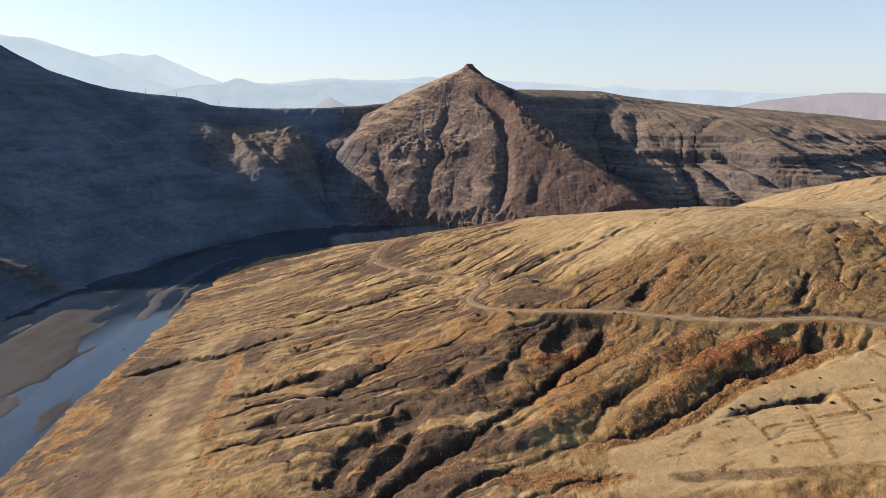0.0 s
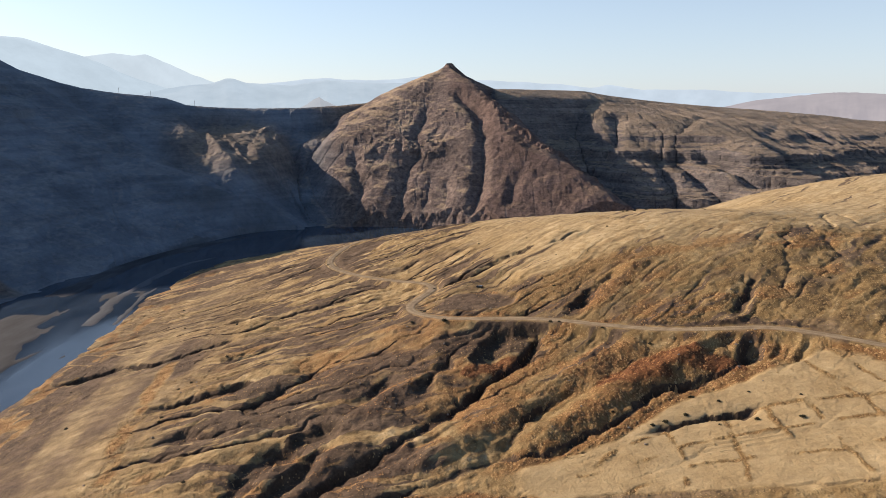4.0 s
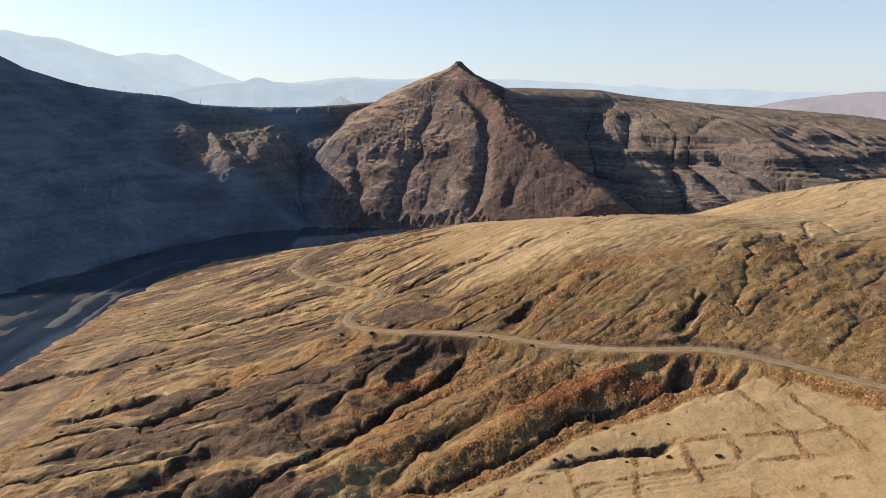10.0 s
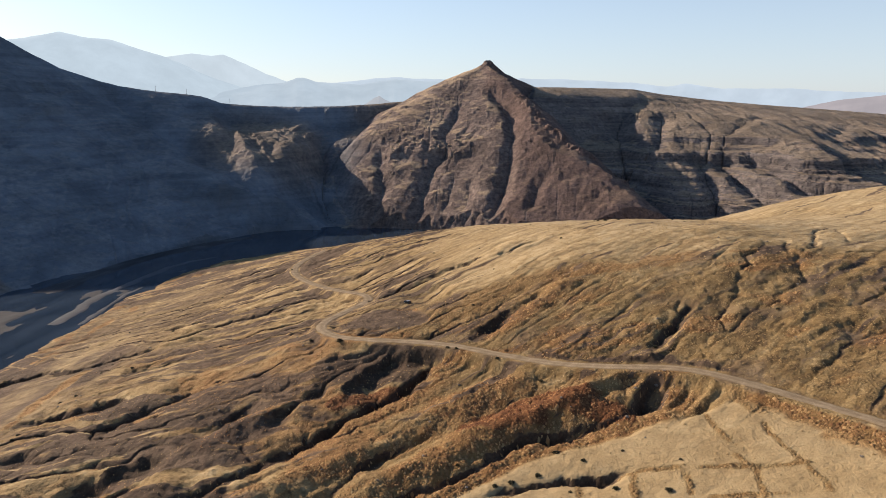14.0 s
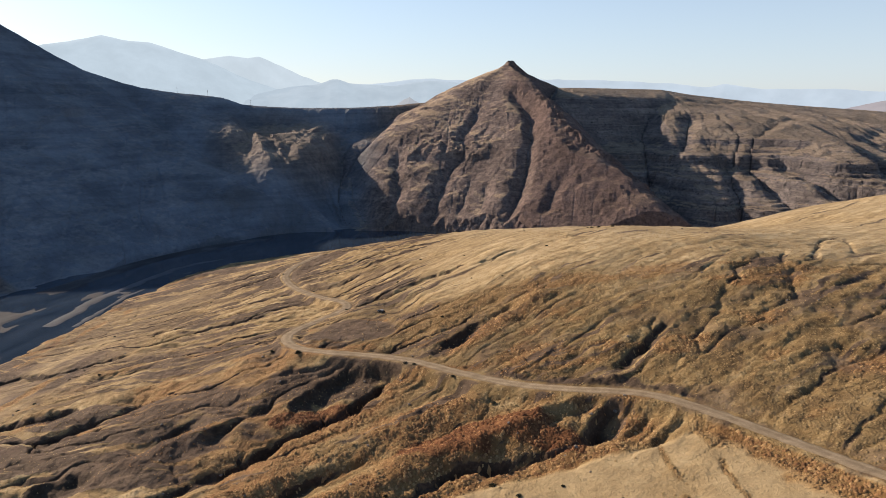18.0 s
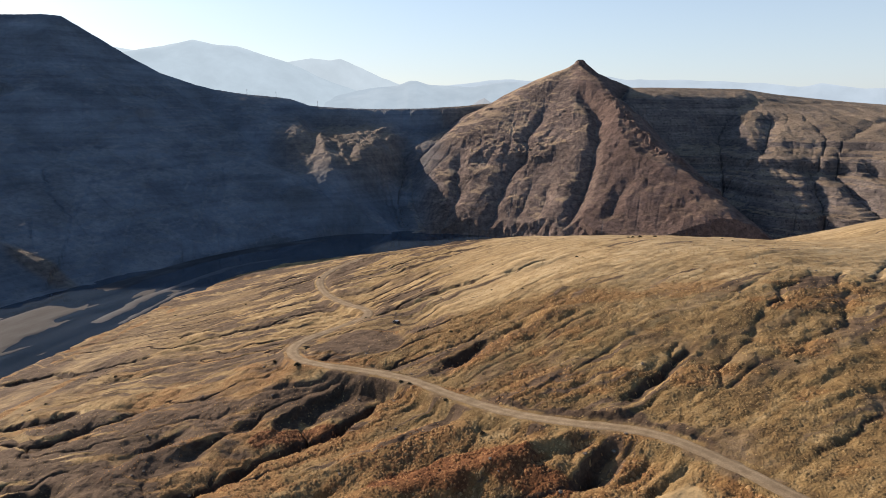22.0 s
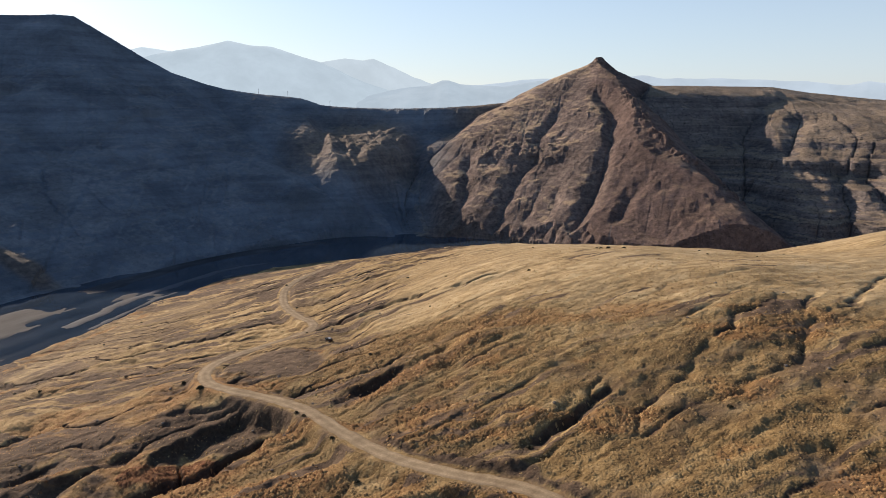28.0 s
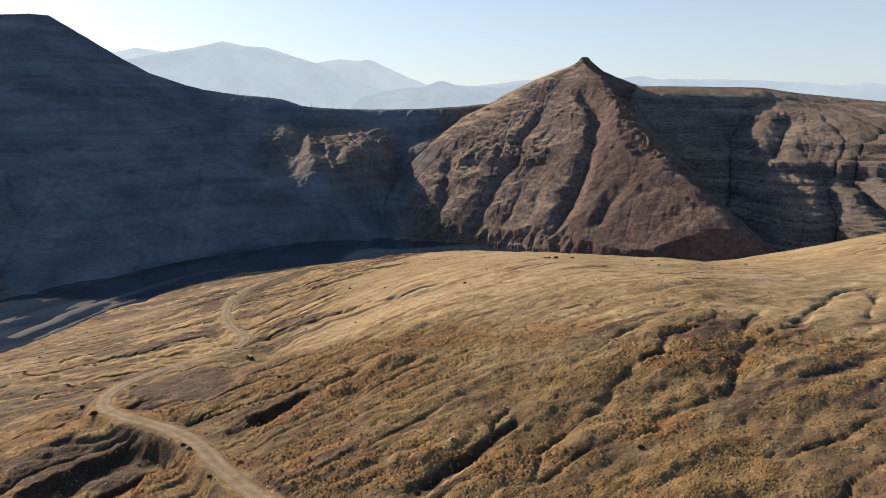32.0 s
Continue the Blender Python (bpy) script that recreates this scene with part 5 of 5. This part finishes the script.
# ---- helpers for things ----
def part(name, bm, material, parent, label=""):
    """Links a bmesh as one mesh object under a thing or a part."""
    me = bpy.data.meshes.new(name)
    bm.to_mesh(me)
    bm.free()
    me.materials.append(material)
    ob = new(name, me)
    ob.parent = parent
    if label:
        ob["label"] = label
    return ob


def block(bm, size, at, taper=(1, 1), bevel=0.0, shift=0.0):
    """A box whose top is narrowed by taper and moved along x by shift."""
    made = bmesh.ops.create_cube(bm, size=1.0)["verts"]
    for v in made:
        up = v.co.z > 0
        v.co = Vector((v.co.x * size[0] * (taper[0] if up else 1) + (shift if up else 0) + at[0], v.co.y * size[1] * (taper[1] if up else 1) + at[1], v.co.z * size[2] + at[2]))
    if bevel:
        edges = {e for v in made for e in v.link_edges}
        bmesh.ops.bevel(bm, geom=list(edges), offset=bevel, segments=2, affect="EDGES")


def drum(bm, radius, width, at, count=20):
    m = Matrix.Translation(at) @ Matrix.Rotation(radians(90), 4, "X")
    bmesh.ops.create_cone(bm, cap_ends=True, segments=count, radius1=radius, radius2=radius, depth=width, matrix=m)


# ---- the parked car ----
PAINT = plain_material("dark car paint", (0.020, 0.024, 0.032), 0.25, 0.6, 0.3, 0.1)
SCREEN = plain_material("tinted car glass", (0.03, 0.035, 0.04), 0.05, 0.8, 0.0, 0.05)
RUBBER = plain_material("tyre rubber", (0.018, 0.018, 0.018), 0.85, 0.2)
ALLOY = plain_material("alloy wheel", (0.45, 0.45, 0.46), 0.35, 0.5, 0.9)
LAMP_GLASS = plain_material("lamp glass", (0.6, 0.6, 0.58), 0.15, 0.6)
RED_GLASS = plain_material("red lamp glass", (0.35, 0.02, 0.02), 0.2, 0.6)
TRIM = plain_material("black plastic trim", (0.03, 0.03, 0.03), 0.6, 0.3)
# the lighter roof grey stands for the sun and sky mirrored in it
ROOF_GLEAM = plain_material("grey roof with sky gleam", (0.30, 0.31, 0.33), 0.25, 0.5, 0.0, 0.1)


def parked_car(x, y, heading):
    car = new("car")
    car.matrix_world = pose(x, y, ground_at(x, y) + 0.02, 0, 0, heading)
    tagged(car, "small dark off-road car with gleaming roof parked beside the lay-by", "car")
    bm = bmesh.new()
    block(bm, (4.2, 1.78, 0.62), (0, 0, 0.66), (0.97, 0.94), 0.10)
    block(bm, (1.25, 1.66, 0.16), (1.40, 0, 1.02), (0.92, 0.92), 0.05)
    part("body", bm, PAINT, car)
    bm = bmesh.new()
    block(bm, (2.65, 1.60, 0.62), (-0.55, 0, 1.27), (0.78, 0.86), 0.09, -0.06)
    cabin = part("cabin", bm, PAINT, car)
    bm = bmesh.new()
    block(bm, (1.95, 1.32, 0.07), (-0.62, 0, 1.60), (0.96, 0.94), 0.025)
    part("roof", bm, ROOF_GLEAM, car, "roof panel, grey for the sky mirrored in it")
    for sgn in (1, -1):
        for cx, w in ((0.10, 0.80), (-0.80, 0.85), (-1.52, 0.36)):
            bm = bmesh.new()
            block(bm, (w, 0.03, 0.40), (cx, sgn * 0.765, 1.28), (0.86, 1), 0.01)
            for v in bm.verts:
                v.co.y -= sgn * 0.16 * (v.co.z - 1.08) - sgn * 0.03
            part("side_window", bm, SCREEN, cabin)
        bm = bmesh.new()
        block(bm, (0.10, 0.20, 0.14), (0.62, sgn * 0.93, 1.10), (0.9, 0.9), 0.03)
        part("wing_mirror", bm, TRIM, car)
        bm = bmesh.new()
        block(bm, (0.08, 0.36, 0.18), (2.07, sgn * 0.62, 0.82), (0.8, 0.9), 0.02)
        part("headlight", bm, LAMP_GLASS, car)
        bm = bmesh.new()
        block(bm, (0.06, 0.22, 0.30), (-2.09, sgn * 0.72, 0.90), (0.9, 0.9), 0.02)
        part("tail_light", bm, RED_GLASS, car)
        for cx in (1.30, -1.30):
            bm = bmesh.new()
            drum(bm, 0.36, 0.24, (cx, sgn * 0.80, 0.36), 24)
            wheel = part("wheel", bm, RUBBER, car)
            bm = bmesh.new()
            drum(bm, 0.21, 0.05, (cx, sgn * 0.915, 0.36), 16)
            part("rim", bm, ALLOY, wheel)
    for cx, wide, lean, name in ((0.66, 1.36, -0.55, "windscreen"), (-1.86, 1.30, 0.22, "rear_window")):
        bm = bmesh.new()
        block(bm, (0.04, wide, 0.52), (cx, 0, 1.29), (1, 0.86), 0.01, lean * 0.62)
        part(name, bm, SCREEN, cabin)
    for cx in (2.12, -2.12):
        bm = bmesh.new()
        block(bm, (0.16, 1.70, 0.22), (cx, 0, 0.50), (0.9, 0.96), 0.05)
        part("bumper", bm, TRIM, car)
    return car


parked_car(57.7, 424.1, 150)

# ---- power poles on the mountain's shoulder ----
POLE_WOOD = plain_material("grey weathered pole", (0.16, 0.14, 0.12), 0.85, 0.2, 0.0, 0.2, 1.0)
INSULATOR = plain_material("brown insulator", (0.10, 0.06, 0.05), 0.3, 0.5)


def power_pole():
    pole = tagged(new("power_pole"), "tall grey power pole standing on the mountain's shoulder", "power pole", "power poles on the ridge")
    bm = bmesh.new()
    bmesh.ops.create_cone(bm, cap_ends=True, segments=10, radius1=0.24, radius2=0.15, depth=10.0, matrix=Matrix.Translation((0, 0, 4.2)))
    part("pole", bm, POLE_WOOD, pole)
    for z, wide in ((8.8, 2.6), (7.6, 1.9)):
        bm = bmesh.new()
        block(bm, (wide, 0.16, 0.20), (0, 0.24, z), (1, 1), 0.03)
        arm = part("crossarm", bm, POLE_WOOD, pole)
        for sx in (-0.45, 0.45):
            bm = bmesh.new()
            bmesh.ops.create_cone(bm, cap_ends=True, segments=8, radius1=0.10, radius2=0.06, depth=0.36, matrix=Matrix.Translation((sx * wide, 0.24, z + 0.27)))
            part("insulator", bm, INSULATOR, arm)
    return pole


_pole = power_pole()
_pole.matrix_basis = pose(-515.9, 1242.4, 22.6, 0, 0, -30)
for _at in ((-471, 1265.4, 17.8), (-410, 1307, 1.6)):
    copy_thing(_pole, pose(*_at, 0, 0, -30))

# ---- shrubs and boulders ----
LEAVES = plain_material("dark shrub leaves", (0.045, 0.042, 0.022), 0.8, 0.2, 0.0, 0.4, 0.2)
TWIGS = plain_material("shrub twigs", (0.10, 0.075, 0.055), 0.9, 0.1)
STONE = Nodes("weathered boulder")
STONE = STONE.done(STONE.ramp(STONE.noise(0.5, 5), (0.35, (0.10, 0.085, 0.07)), (0.65, (0.24, 0.205, 0.17))), 0.9, STONE.bump((STONE.noise(0.25, 4), 0.6, 0.1)), 0.2)


def shrub(seed):
    rng = random.Random(seed)
    ob = new("shrub")
    tagged(ob, "low dark rounded shrub among the dry grass", "shrub", "shrubs on the hillside")
    bm = bmesh.new()
    for _ in range(7):
        a, lean = rng.uniform(0, 6.283), rng.uniform(0.2, 0.8)
        tip = Vector((math.cos(a) * lean, math.sin(a) * lean, rng.uniform(0.45, 0.85)))
        bmesh.ops.create_cone(bm, cap_ends=False, segments=4, radius1=0.035, radius2=0.012, depth=tip.length, matrix=Matrix.Translation(tip / 2) @ tip.to_track_quat("Z", "Y").to_matrix().to_4x4())
    part("stems", bm, TWIGS, ob)
    bm = bmesh.new()
    for _ in range(260):
        a, u, r = rng.uniform(0, 6.283), rng.uniform(0.02, 1.0), rng.uniform(0.55, 1.0)
        flat = math.sqrt(max(0.0, 1 - (u * 0.95) ** 2)) * (1 + 0.25 * math.sin(3 * a + seed))
        at = Vector((math.cos(a) * flat * r, math.sin(a) * flat * r, 0.08 + 0.85 * u * r))
        size = rng.uniform(0.07, 0.16)
        m = Matrix.Translation(at) @ Euler((rng.uniform(-1.2, 1.2), rng.uniform(-1.2, 1.2), a)).to_matrix().to_4x4()
        bm.faces.new([bm.verts.new(m @ Vector(p)) for p in ((-size, -size, 0), (size, -0.6 * size, 0.04), (0.8 * size, size, 0), (-0.7 * size, 0.8 * size, -0.04))])
    part("foliage", bm, LEAVES, ob)
    return ob


def boulder(seed):
    rng = random.Random(seed)
    bm = bmesh.new()
    bmesh.ops.create_icosphere(bm, subdivisions=2, radius=1.0)
    for v in bm.verts:
        n3 = noise.noise(v.co * 1.3 + Vector((seed * 7.1, 0, 0)))
        v.co *= 1 + 0.45 * n3
        v.co.z *= 0.7
        v.co = Vector((round(v.co.x * 4) / 4 * 0.4 + v.co.x * 0.6, v.co.y * 1.15, v.co.z))
    me = bpy.data.meshes.new("boulder")
    bm.to_mesh(me)
    bm.free()
    me.materials.append(STONE)
    return tagged(new("boulder", me), "weathered grey-brown boulder lying on the eroded slope", "boulder", "boulders on the slope")


_rng = random.Random(11)


def scatter(fixed, count, box, low, high, clear):
    """The fixed places and random ones off the road, the lay-by and the water, each with its ground height."""
    spots = list(fixed) + [(_rng.uniform(box[0], box[1]), _rng.uniform(box[2], box[3]), _rng.uniform(low, high)) for _ in range(2 * count)]
    p = np.array(spots)
    z = on_ground(p[:, 0], p[:, 1], GROUND_Z)
    ok = (along(p[:, 0], p[:, 1], ROAD, 40)[0] > clear) & (np.hypot(p[:, 0] - 50, p[:, 1] - 392) > 25) & (z > WATER + 2)
    ok[:len(fixed)] = True
    return [(*p[i], z[i]) for i in np.nonzero(ok)[0][:count]]


def plant(kinds, spots, sink, squash):
    for i, (x, y, size, z) in enumerate(spots):
        m = pose(x, y, z + sink * size, 0, 0, _rng.uniform(0, 360))
        if i < len(kinds):
            ob = kinds[i]
            ob.matrix_basis = m
        else:
            ob = copy_thing(kinds[i % len(kinds)], m)
        ob.scale = (size, size, size * squash)


BUSHES = [(131, 268, 1.2), (125, 257, 1.0), (117, 255, 1.1), (112, 254, 0.9), (161, 243, 1.1), (139, 262, 0.8), (147, 247, 1.0), (36, 361.5, 1.5), (25, 391, 0.8), (88, 345, 0.9), (92, 343, 0.8), (110, 329, 0.8),
          (30, 452, 0.8), (-32, 508, 0.9), (-58, 575, 1.0), (172, 508, 1.2), (168, 512, 1.0), (180, 506, 0.9), (-88, 395, 0.9), (-100, 352, 1.0)]
plant([shrub(k) for k in range(4)], scatter(BUSHES, 75, (-190, 260, 225, 560), 0.45, 0.95, 5), -0.06, 0.9)
ROCKS = [(84, 342, 0.7), (86, 340, 0.5), (82, 338, 0.6), (79, 336, 0.9), (88, 337, 0.45), (61, 377, 0.8), (168, 303, 0.7), (160, 299, 0.6), (171, 306, 0.5), (155, 283, 0.7)]
plant([boulder(k) for k in range(4)], scatter(ROCKS, 70, (-120, 250, 230, 440), 0.25, 0.6, 4.5), 0.12, 1.0)

tussocks(220000)
